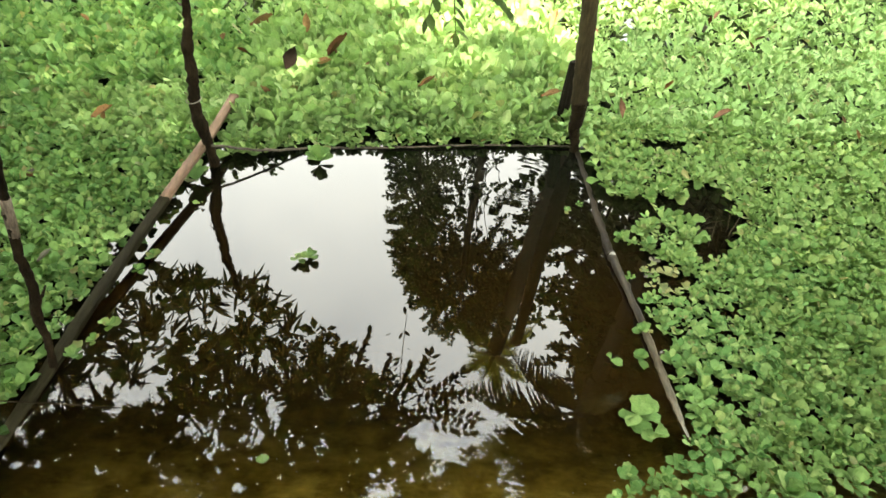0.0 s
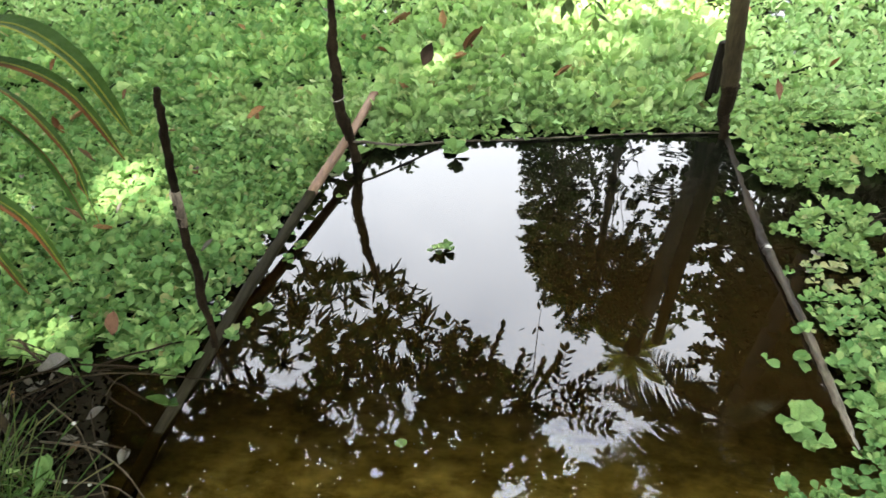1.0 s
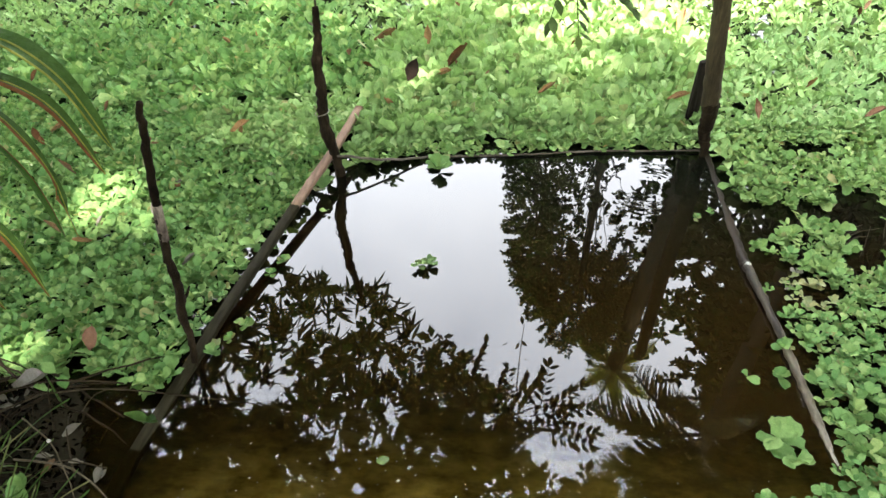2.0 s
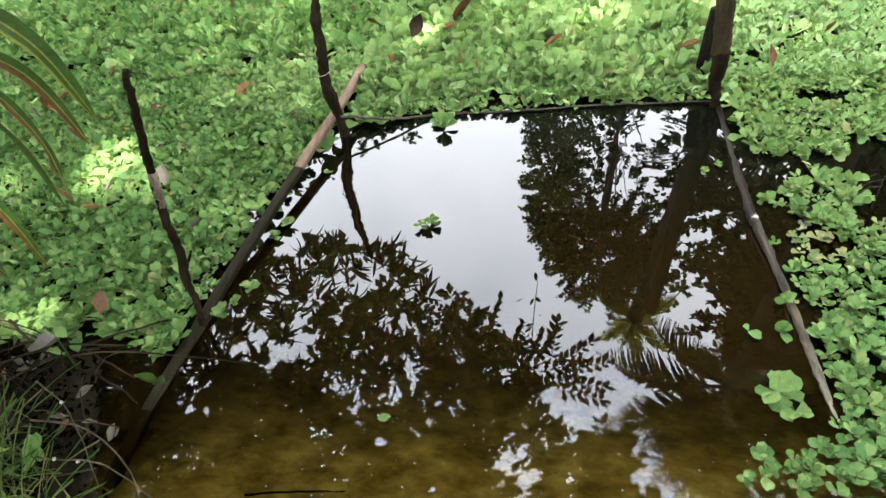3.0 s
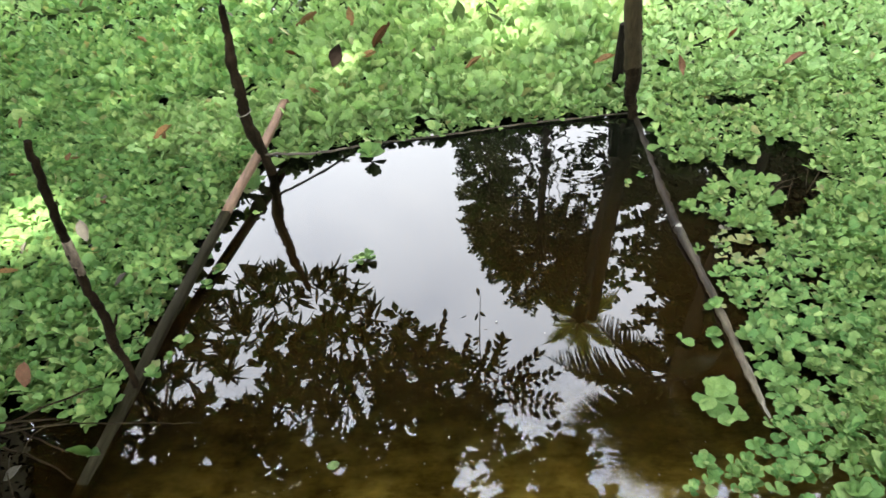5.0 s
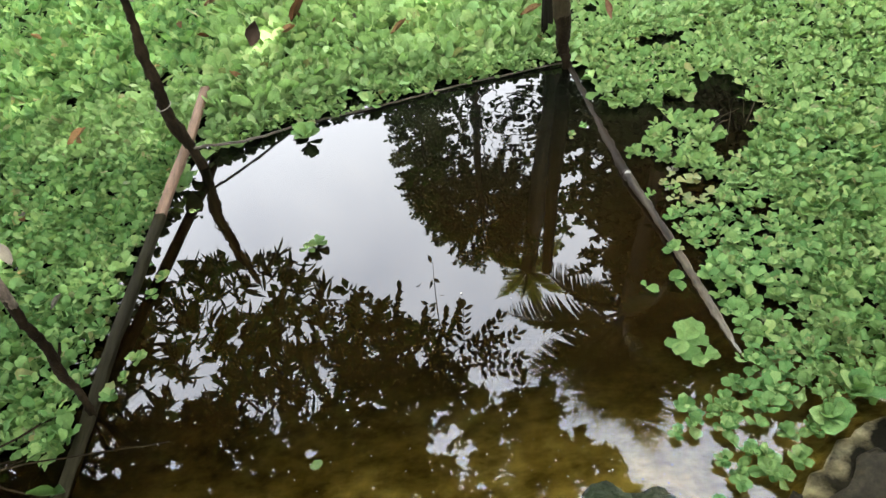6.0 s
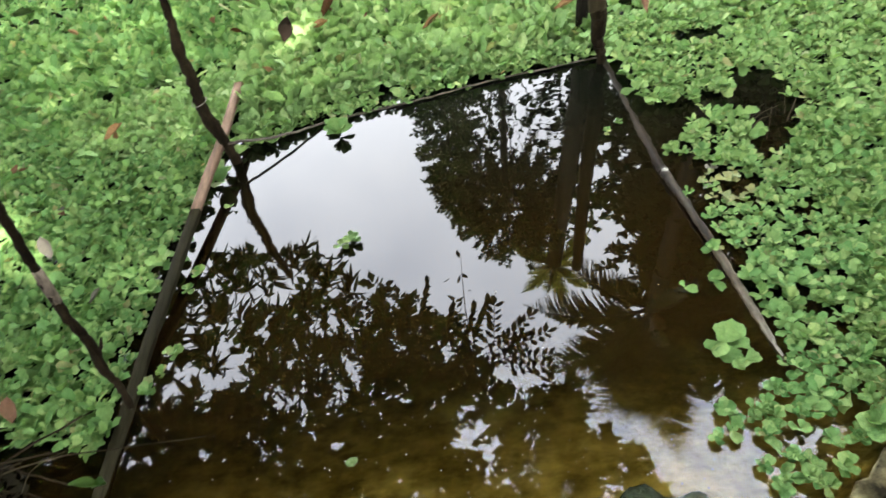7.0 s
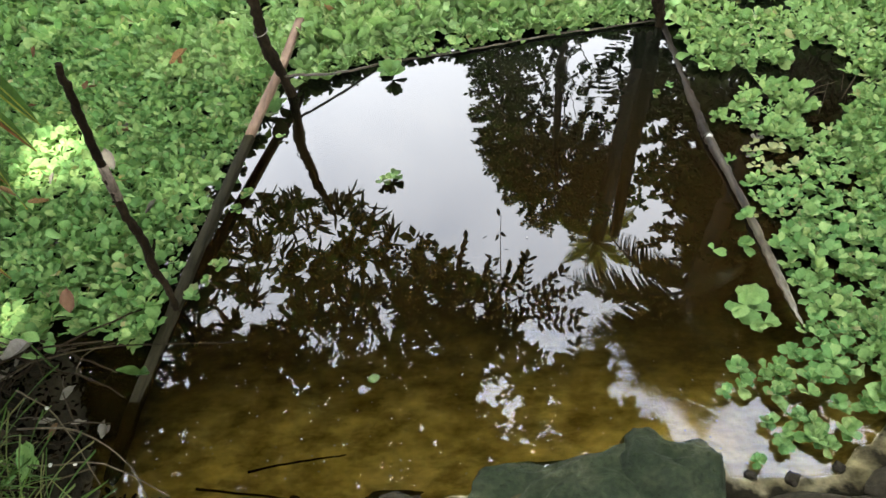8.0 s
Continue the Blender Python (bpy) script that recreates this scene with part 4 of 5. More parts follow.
# pale flecks drifting on the brown water
flecks = Soup()
rf = np.random.RandomState(77)
n = 120
fx, fy = rf.uniform(-0.9, 0.75, n), 0.62 + rf.gamma(1.4, 0.16, n)
flecks.strew(disc, turn_z(rf.uniform(0, 6.28, n)), np.stack([fx, fy, np.full(n, 0.0035)], 1), rf.uniform(0.0025, 0.006, n))
solo("flecks", flecks.mesh("flecks", FLECK), FLECK, "tiny pale flecks drifting on the brown water", "debris", kind="stuff")


# ---------------------------------------------------------------- the near bank: rocks, twigs, grass
def rock(name, at, size, seed, mat, label, category="rock", rough=0.10, turn=0.0):
    bm = bmesh.new()
    bmesh.ops.create_icosphere(bm, subdivisions=4, radius=1.0)
    off = Vector((seed * 3.7, seed * 1.3, seed * 2.1))
    for v in bm.verts:
        c = v.co.normalized()
        c = Vector([math.copysign(abs(t) ** 0.62, t) for t in c])
        c *= 1 + 0.34 * noise.noise(c * 1.3 + off) + 1.6 * rough * noise.noise(c * 3.6 + off) + 0.06 * noise.noise(c * 13 + off)
        v.co = Vector((c.x * size[0], c.y * size[1], c.z * size[2]))
    for f in bm.faces:
        f.smooth = True
    me = bpy.data.meshes.new(name)
    bm.to_mesh(me)
    bm.free()
    me.materials.append(mat)
    ob = new(name, me)
    ob.matrix_basis = pose(*at, 0, 0, turn)
    return tagged(ob, label, category)


rock("rock", (0.22, 0.50, -0.045), (0.24, 0.165, 0.085), 4, MOSS_STONE, "flat wet stone slab green with algae at the water's edge", turn=8)
rock("rock", (0.47, 0.585, -0.045), (0.135, 0.14, 0.085), 9, MOSS_STONE, "rounded algae-green stone at the water's edge", turn=-15)
rock("rock", (0.80, 0.46, -0.01), (0.22, 0.10, 0.05), 6, STONE, "rough grey-brown stone on the muddy bank", turn=10)
rock("rock", (1.02, 0.56, -0.012), (0.13, 0.09, 0.06), 12, STONE, "rough grey-brown stone on the muddy bank", turn=40)
rock("rock", (0.955, 0.52, 0.045), (0.028, 0.045, 0.028), 14, STONE_OCHRE, "small ochre stone on the bank", turn=20)
rock("rock", (-0.22, 0.50, -0.035), (0.14, 0.09, 0.05), 15, STONE, "pale stone just under the shallow water", turn=5)
rp = random.Random(81)
for k in range(26):
    x = rp.uniform(-1.0, 1.25)
    y = rp.uniform(0.44, 0.60) if x < 0.62 else rp.uniform(0.50, 0.63)
    s = rp.uniform(0.008, 0.022)
    rock("pebble", (x, y, float(ground_height(np.array(x), np.array(y))) + 0.2 * s), (s, s * rp.uniform(0.6, 1), s * 0.6), 20 + k, STONE, "small grey-brown pebble on the wet bank", "pebble", turn=rp.uniform(0, 180))


def twig(points, radius, mat, seed, label, name="twig", sides=6):
    p = smooth_path(points, 5, radius * 0.6, seed)
    r = np.linspace(radius, radius * 0.45, len(p)) * (1 + 0.12 * np.random.RandomState(seed).uniform(-1, 1, len(p)))
    return solo(name, tube(p, r, sides, 0.08, seed), mat, label, "twig", "twigs on the bank")


rt = random.Random(91)
for k in range(16):
    x, y = rt.uniform(-1.8, -1.22), rt.uniform(0.6, 1.08)
    a, ln = rt.uniform(-0.6, 0.8) + (1.57 if rt.random() < 0.15 else 0), rt.uniform(0.15, 0.5)
    z = 0.02 + rt.uniform(0, 0.06)
    dx, dy = math.cos(a) * ln / 2, math.sin(a) * ln / 2
    pts = [(x - dx, y - dy, z), (x + rt.uniform(-0.03, 0.03), y + rt.uniform(-0.03, 0.03), z + rt.uniform(0, 0.05)), (x + dx, y + dy, z + rt.uniform(-0.02, 0.03))]
    twig(pts, rt.uniform(0.002, 0.006), TWIG_DARK if rt.random() < 0.88 else TWIG, 100 + k, "dark rotten twig lying on the wet bank")
for k in range(60):
    x, y = rt.uniform(-1.75, -1.12), rt.uniform(0.55, 1.05)
    a, ln, z = rt.uniform(0, 6.28), rt.uniform(0.08, 0.28), float(ground_height(np.array(x), np.array(y))) + 0.012
    pts = [(x - math.cos(a) * ln / 2, y - math.sin(a) * ln / 2, z), (x, y, z + rt.uniform(0.01, 0.10)), (x + math.cos(a) * ln / 2, y + math.sin(a) * ln / 2, z + rt.uniform(0, 0.03))]
    twig(pts, rt.uniform(0.0012, 0.003), rt.choice([TWIG_DARK, TWIG_DARK, TWIG]), 500 + k, "thin dead stalk arching over the wet bank", "stalk", 5)
twig([(-1.20, 1.055, 0.02), (-1.0, 1.045, 0.035), (-0.80, 1.05, 0.02), (-0.72, 1.055, 0.012)], 0.0028, TWIG_DARK, 151, "thin dark twig crossing the sunken plank")
twig([(-1.62, 1.12, 0.05), (-1.40, 1.00, 0.06), (-1.15, 0.93, 0.03), (-1.04, 0.88, 0.01)], 0.005, TWIG_DARK, 152, "brown twig lying on the wet bank")
twig([(-1.25, 0.74, 0.10), (-1.06, 0.72, 0.12), (-0.93, 0.66, 0.07), (-0.84, 0.56, 0.03)], 0.0032, VINE, 153, "pale dry vine arching over the bank")
twig([(-1.30, 0.66, 0.06), (-1.08, 0.62, 0.13), (-0.95, 0.63, 0.11), (-0.80, 0.58, 0.02)], 0.0028, VINE, 154, "pale dry vine arching over the bank")
twig([(-1.22, 0.80, 0.20), (-1.13, 0.76, 0.17), (-1.06, 0.70, 0.13), (-0.98, 0.60, 0.05)], 0.0024, VINE, 155, "pale dry vine arching over the bank")
for k in range(9):
    x, y, a, ln = rt.uniform(1.22, 1.5), rt.uniform(2.03, 2.22), rt.uniform(0.3, 1.2), rt.uniform(0.12, 0.26)
    twig([(x - math.cos(a) * ln / 2, y - math.sin(a) * ln / 2, 0.006), (x, y, 0.012 + rt.uniform(0, 0.02)), (x + math.cos(a) * ln / 2, y + math.sin(a) * ln / 2, 0.008)], rt.uniform(0.0015, 0.004), TWIG, 600 + k, "brown root trailing in the dark open water", "root", 5)
twig([(-0.62, 0.655, -0.016), (-0.48, 0.68, -0.010), (-0.36, 0.70, -0.022)], 0.004, TWIG_DARK, 156, "dark sunken twig in the shallow water")
twig([(-0.75, 0.61, -0.012), (-0.55, 0.585, -0.008), (-0.38, 0.565, -0.012)], 0.004, TWIG_DARK, 157, "dark sunken twig in the shallow water")
for k, p in enumerate([(-1.13, 0.76, 0.172), (-1.08, 0.62, 0.133), (-1.02, 0.625, 0.125)]):
    s = blob(0.0048, 160 + k, 0.2)
    solo("seed_head", (s[0], s[1]), NODE_WHITE, "small white woolly knot on a dry vine", "seed head", at=pose(*p))

# rotting litter with the bank's shade mixed into its colour
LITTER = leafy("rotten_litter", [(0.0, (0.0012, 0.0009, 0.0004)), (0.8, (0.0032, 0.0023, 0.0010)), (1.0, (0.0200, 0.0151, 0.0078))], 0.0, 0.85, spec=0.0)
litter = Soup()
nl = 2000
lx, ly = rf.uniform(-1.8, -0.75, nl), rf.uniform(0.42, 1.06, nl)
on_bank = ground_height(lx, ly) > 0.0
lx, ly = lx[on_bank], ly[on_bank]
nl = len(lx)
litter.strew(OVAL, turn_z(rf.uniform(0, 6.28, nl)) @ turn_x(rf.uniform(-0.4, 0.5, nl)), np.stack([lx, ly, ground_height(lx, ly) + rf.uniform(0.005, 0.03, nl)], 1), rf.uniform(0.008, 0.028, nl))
solo("leaf_litter", litter.mesh("leaf_litter", LITTER), LITTER, "rotting leaf litter on the wet bank, its colour darkened for shade", "leaf litter", kind="stuff")

GRASS_FORM = blade([0.010, 0.012, 0.011, 0.009, 0.006, 0.001], curl=-0.3, cup=0.5)
grass = Soup()
spots_g = [(-1.25, 0.60), (-1.15, 0.52), (-1.32, 0.68), (-1.05, 0.46), (-1.4, 0.55), (-1.2, 0.42), (-1.3, 0.5), (-1.22, 0.55)]
for gx, gy in spots_g:
    k = 26
    a = rf.uniform(0, 6.28, k)
    grass.strew(GRASS_FORM, turn_z(a) @ turn_x(rf.uniform(0.6, 1.4, k)), np.stack([gx + rf.normal(0, 0.05, k), gy + rf.normal(0, 0.04, k), np.full(k, 0.05)], 1), rf.uniform(0.10, 0.28, k))
solo("grass", grass.mesh("grass", GRASS), GRASS, "tufts of green and yellow grass on the bank", "grass", kind="stuff")


def weed(x, y, z, n, size, seed, label):
    rng = random.Random(seed)
    ob = thing("weed", label, "weed", "weeds on the bank", at=(x, y, z))
    for k in range(n):
        h = rng.uniform(0.02, 0.12)
        a = rng.uniform(0, 6.28)
        lf = new("leaf", mesh_of("leaf", OVAL[0] * np.array([1.5, 1, 1]), OVAL[1], LETTUCE))
        lf.parent = ob
        lf.matrix_basis = Matrix.Translation((0.03 * math.cos(a), 0.03 * math.sin(a), h)) @ Euler((radians(rng.uniform(0, 40)), 0, a)).to_matrix().to_4x4() @ Matrix.Scale(size * rng.uniform(0.7, 1.1), 4)
    part("stem", tube([(0, 0, -0.03), (0.005, 0, 0.06), (0, 0.005, 0.12)], [0.004, 0.003, 0.002], 5), GRASS, ob)


weed(-1.17, 0.62, 0.05, 9, 0.05, 3, "small bright green weed on the bank")
weed(-1.30, 0.98, 0.03, 3, 0.06, 4, "small yellow-green weed at the water's edge")


# ---------------------------------------------------------------- strap-leaved plant on the left bank
def strap_leaf(parent, pts, width, dry, seed):
    """An arching strap leaf: green sides, a pale midrib, a dry brown margin."""
    p = smooth_path(pts, 7)
    n = len(p)
    prof = np.interp(np.linspace(0, 1, n), [0, 0.15, 0.55, 0.85, 1], [0.45, 0.8, 1.0, 0.65, 0.03]) * width / 2
    v, r, e = [], [], []
    for k in range(n):
        d = p[min(k + 1, n - 1)] - p[max(k - 1, 0)]
        d /= np.linalg.norm(d)
        side = np.cross(d, (0, 0, 1))
        side /= np.linalg.norm(side) + 1e-9
        up = np.cross(side, d)
        w = prof[k]
        v += [p[k] - side * w + up * 0.25 * w, p[k] - side * 0.1 * w, p[k] + side * 0.1 * w, p[k] + side * w * 0.8 + up * 0.2 * w]
        r += [p[k] - side * 0.11 * w + up * 0.0015, p[k] + up * 0.003, p[k] + side * 0.11 * w + up * 0.0015]
        e += [p[k] + side * w * (0.45 if dry else 0.78) + up * (0.2 * w + 0.001), p[k] + side * w + up * (0.25 * w + 0.0015), p[k] + side * w * 1.03 + up * 0.24 * w]

    def strip(c):
        return [(k * c + u, k * c + u + 1, (k + 1) * c + u + 1, (k + 1) * c + u) for k in range(n - 1) for u in range(c - 1)]
    lf = part("leaf", (np.array(v), strip(4)), STRAP, parent)
    part("midrib", (np.array(r), strip(3)), STRAP_RIB, lf, "pale yellow midrib")
    part("margin", (np.array(e), strip(3)), STRAP_BROWN if dry else STRAP_RIB, lf, "dry brown leaf margin" if dry else "")


def strap_plant():
    base = (-1.32, 0.74, 0.04)
    ob = thing("strap_plant", "leaning cane plant with arching green straps browning at the edges", "plant", at=base)
    c = np.array((-1.14, 0.86, 1.08))
    s = knobby([base, (-1.33, 0.75, 0.3), (-1.26, 0.80, 0.7), tuple(c)], [0.014, 0.013, 0.012, 0.011], 171, sides=8, knob=0.08)
    part("cane", (rel(s[0], base), s[1]), TWIG, ob, "thin brown cane")
    ends = [((-0.90, 0.87, 1.19), (-0.77, 0.87, 1.13), (-0.711, 0.87, 0.976), 0.054, False), ((-0.92, 0.84, 1.135), (-0.775, 0.83, 1.09), (-0.715, 0.83, 0.948), 0.036, True),
            ((-1.06, 0.97, 1.02), (-0.997, 1.0, 0.86), (-0.993, 1.0, 0.66), 0.036, True), ((-1.02, 0.78, 0.93), (-0.92, 0.76, 0.84), (-0.897, 0.76, 0.691), 0.030, True),
            ((-1.13, 0.80, 0.86), (-1.09, 0.80, 0.72), (-1.07, 0.80, 0.60), 0.030, True), ((-1.08, 0.92, 1.02), (-1.06, 1.0, 0.84), (-1.07, 1.04, 0.62), 0.022, True),
            ((-1.2, 0.96, 1.16), (-1.28, 1.04, 1.1), (-1.34, 1.10, 0.95), 0.034, False), ((-1.22, 0.78, 1.15), (-1.3, 0.72, 1.08), (-1.36, 0.66, 0.95), 0.034, False)]
    for k, (a, b, e, w, dry) in enumerate(ends):
        strap_leaf(ob, rel([tuple(c), a, b, e], base), w, dry, k)


strap_plant()


# ---------------------------------------------------------------- trees round the pond
LANCE = blade([0.03, 0.075, 0.085, 0.065, 0.015], curl=-0.32, cup=0.2)
OVATE = blade([0.08, 0.27, 0.0], curl=-0.12, cup=0.2)
BROAD = blade([0.05, 0.34, 0.0], curl=-0.10, cup=0.2)


def spray(heap, form, origins, ways, counts, length, leaf, rng, droop=0.25):
    """Leafy twigs: leaves set along short lines."""
    O, D = np.repeat(origins, counts, 0), np.repeat(ways, counts, 0)
    k = len(O)
    t = rng.uniform(0.05, 1.0, k)
    P = O + D * (t * length)[:, None]
    P[:, 2] -= droop * length * t ** 2
    P += rng.normal(0, 0.015, P.shape)
    head = np.arctan2(-D[:, 0], D[:, 1]) + rng.uniform(-1.3, 1.3, k)
    heap.strew(form, turn_z(head) @ turn_x(rng.uniform(-0.9, 0.6, k)) @ turn_y(rng.uniform(-0.8, 0.8, k)), P, leaf * rng.uniform(0.7, 1.25, k))


def limbs(ob, start, ends, radius, mat, seed, name="limb"):
    rng = np.random.RandomState(seed)
    for k, e in enumerate(ends):
        s, e = np.array(start, float), np.array(e, float)
        mid = (s + e) / 2 + np.array((0, 0, 0.12 * np.linalg.norm(e - s))) + rng.normal(0, 0.05, 3) * np.linalg.norm(e - s)
        p = smooth_path([s, mid, e], 6, 0.01, seed + k)
        part(name, tube(p, np.linspace(radius, radius * 0.2, len(p)), 6, 0.05, seed + k), mat, ob)


def crown_tree(name, label, base, height, radius_x, radius_y, low, clumps, per, leaf, form, seed, trunk_r, twig_len=0.42):
    """A tree with trunk, limbs and a crown of many twigs, uneven in outline."""
    rng = np.random.RandomState(seed)
    ob = thing(name, label, "tree", at=(base[0], base[1], base[2]))
    top = height
    trunk = [(0, 0, -0.3), (0.05, 0.02, low * 0.5), (-0.04, 0.03, low), (0.03, 0, low + (top - low) * 0.6)]
    part("trunk", knobby(trunk, [trunk_r, trunk_r * 0.85, trunk_r * 0.7, trunk_r * 0.25], seed, sides=10, knob=0.05), TRUNK, ob)
    heap = Soup()
    ends = []
    u = rng.normal(0, 1, (clumps, 3))
    u /= np.linalg.norm(u, axis=1)[:, None]
    rr = rng.uniform(0.25, 1.0, clumps) ** 0.5
    C = u * rr[:, None] * np.array((radius_x, radius_y, (top - low) / 2)) + np.array((0, 0, (top + low) / 2))
    lump = 1 + 0.16 * np.sin(3 * np.arctan2(u[:, 1], u[:, 0]) + seed) + 0.14 * np.sin(5 * u[:, 2] + 2 * u[:, 0] + seed)
    C = (C - np.array((0, 0, (top + low) / 2))) * lump[:, None] + np.array((0, 0, (top + low) / 2))
    W = u * np.array((1, 1, 0.5)) + rng.normal(0, 0.35, (clumps, 3))
    W /= np.linalg.norm(W, axis=1)[:, None]
    spray(heap, form, C, W, np.full(clumps, per), twig_len, leaf, rng)
    limbs(ob, (0, 0, low), C[rng.choice(clumps, 14, replace=False)], trunk_r * 0.35, TRUNK, seed)
    part("crown", heap.mesh("crown", TREE_LEAF), TREE_LEAF, ob, "dense dark green crown")
    return ob


def palm(name, label, base, head, fronds, length, mat, seed, trunk_r, lean=0.3, tilt=(-25, 60), bark=None, own=(), bare=None):
    rng = np.random.RandomState(seed)
    ob = thing(name, label, "palm tree", at=base)
    h = rel(head, base)
    p = smooth_path([(0, 0, -0.3), h * 0.33 + np.array((lean, 0, 0)) * 0.5, h * 0.7 + np.array((lean, 0, 0)) * 0.3, h], 8)
    r = np.linspace(trunk_r * 1.25, trunk_r, len(p)) * (1 + 0.04 * np.sin(np.arange(len(p)) * 2.4))
    part("trunk", tube(p, r, 12, 0.03, seed), bark or PALM_TRUNK, ob)
    leaflet = blade([0.030, 0.058, 0.052, 0.030, 0.002], curl=-0.22, cup=0.3)
    rows = [(radians(a), radians(el), ln) for a, el, ln in own]
    for f in range(fronds):
        a = f * 2.399 + rng.uniform(-0.25, 0.25)
        el = radians(tilt[1] - (tilt[1] - tilt[0]) * (f / max(fronds - 1, 1)) + rng.uniform(-8, 8))
        if not bare or not bare[0] < math.degrees(a) % 360 < bare[1]:
            rows.append((a, el, length * rng.uniform(0.85, 1.1)))
    for a, el, ln in rows:
        way = np.array((math.cos(a) * math.cos(el), math.sin(a) * math.cos(el), math.sin(el)))
        pts = []
        pos, d = h.copy(), way.copy()
        for k in range(13):
            pts.append(pos.copy())
            pos = pos + d * ln / 12
            d = d + np.array((0, 0, -0.085 - 0.03 * k / 12))
            d /= np.linalg.norm(d)
        pts = np.array(pts)
        fr = part("frond", tube(pts, np.linspace(0.035, 0.006, 13), 5), PALM_TRUNK if mat is PALM_LEAF else mat, ob)
        heap = Soup()
        m = 46
        t = np.linspace(0.14, 0.99, m)
        P = np.stack([np.interp(t, np.linspace(0, 1, 13), pts[:, i]) for i in range(3)], 1)
        D = np.stack([np.interp(t, np.linspace(0, 1, 13), np.gradient(pts[:, i])) for i in range(3)], 1)
        D /= np.linalg.norm(D, axis=1)[:, None]
        S = np.cross(D, (0, 0, 1))
        S /= np.linalg.norm(S, axis=1)[:, None]
        U = np.cross(S, D)
        size = ln * 0.24 * np.sin(np.clip(t * 1.05, 0, 1) * math.pi * 0.86 + 0.35)
        for sgn in (-1, 1):
            Y = S * sgn * 0.80 + D * 0.55 - U * 0.22 + rng.normal(0, 0.06, S.shape)
            Y /= np.linalg.norm(Y, axis=1)[:, None]
            X = np.cross(Y, U)
            X /= np.linalg.norm(X, axis=1)[:, None]
            Z = np.cross(X, Y)
            heap.strew(leaflet, np.stack([X, Y, Z], -1), P, size)
        part("leaf_blade", heap.mesh("leaf_blade", mat), mat, fr)
    if bark is None:
        sheath = [h + np.array((-0.10, -0.30, -0.22)), h + np.array((-0.02, -0.36, 0.05)), h + np.array((0.10, -0.42, 0.36))]
        part("dry_sheath", tube(smooth_path(sheath, 4), np.interp(np.linspace(0, 1, 9), [0, 0.35, 1], [0.05, 0.13, 0.05]), 8, 0.10, seed), SHEATH, ob, "dry pale brown frond sheath")
    return ob


LEAFLET = blade([0.015, 0.16, 0.23, 0.17, 0.0], curl=-0.08, cup=0.12)


def compound_leaf(parent, root, way, length, pairs, leaf, seed):
    rng = np.random.RandomState(seed)
    way = np.asarray(way, float) / np.linalg.norm(way)
    pts = [np.asarray(root, float) + way * length * t + np.array((0, 0, -0.10 * length * t * t)) for t in np.linspace(0, 1, 7)]
    st = part("leaf_stalk", tube(pts, np.linspace(0.003, 0.0012, 7), 5), TWIG_DARK, parent)
    side = np.cross(way, (0, 0, 1))
    side /= np.linalg.norm(side)
    form = bpy.data.meshes.get("leaflet") or mesh_of("leaflet", LEAFLET[0], LEAFLET[1], TREE_LEAF)

    def leaflet_at(p, y, size):
        y = y / np.linalg.norm(y)
        x = np.cross(y, (0, 0, 1))
        x /= np.linalg.norm(x)
        z = np.cross(x, y)
        lf = new("leaflet", form)
        lf.parent = st
        lf.matrix_basis = Matrix([(*(size * r), t) for r, t in zip(np.stack([x, y, z], -1), p)] + [(0, 0, 0, 1)])

    for k in range(pairs):
        t = 0.15 + 0.8 * k / max(pairs - 1, 1) + rng.uniform(-0.02, 0.02)
        p = np.asarray(root) + way * length * t + np.array((0, 0, -0.10 * length * t * t))
        for sgn in (-1, 1):
            leaflet_at(p, side * sgn * 1.0 + way * 0.62 + np.array((0, 0, -0.12)) + rng.normal(0, 0.12, 3), leaf * rng.uniform(0.85, 1.1))
    leaflet_at(pts[-1], way, leaf)


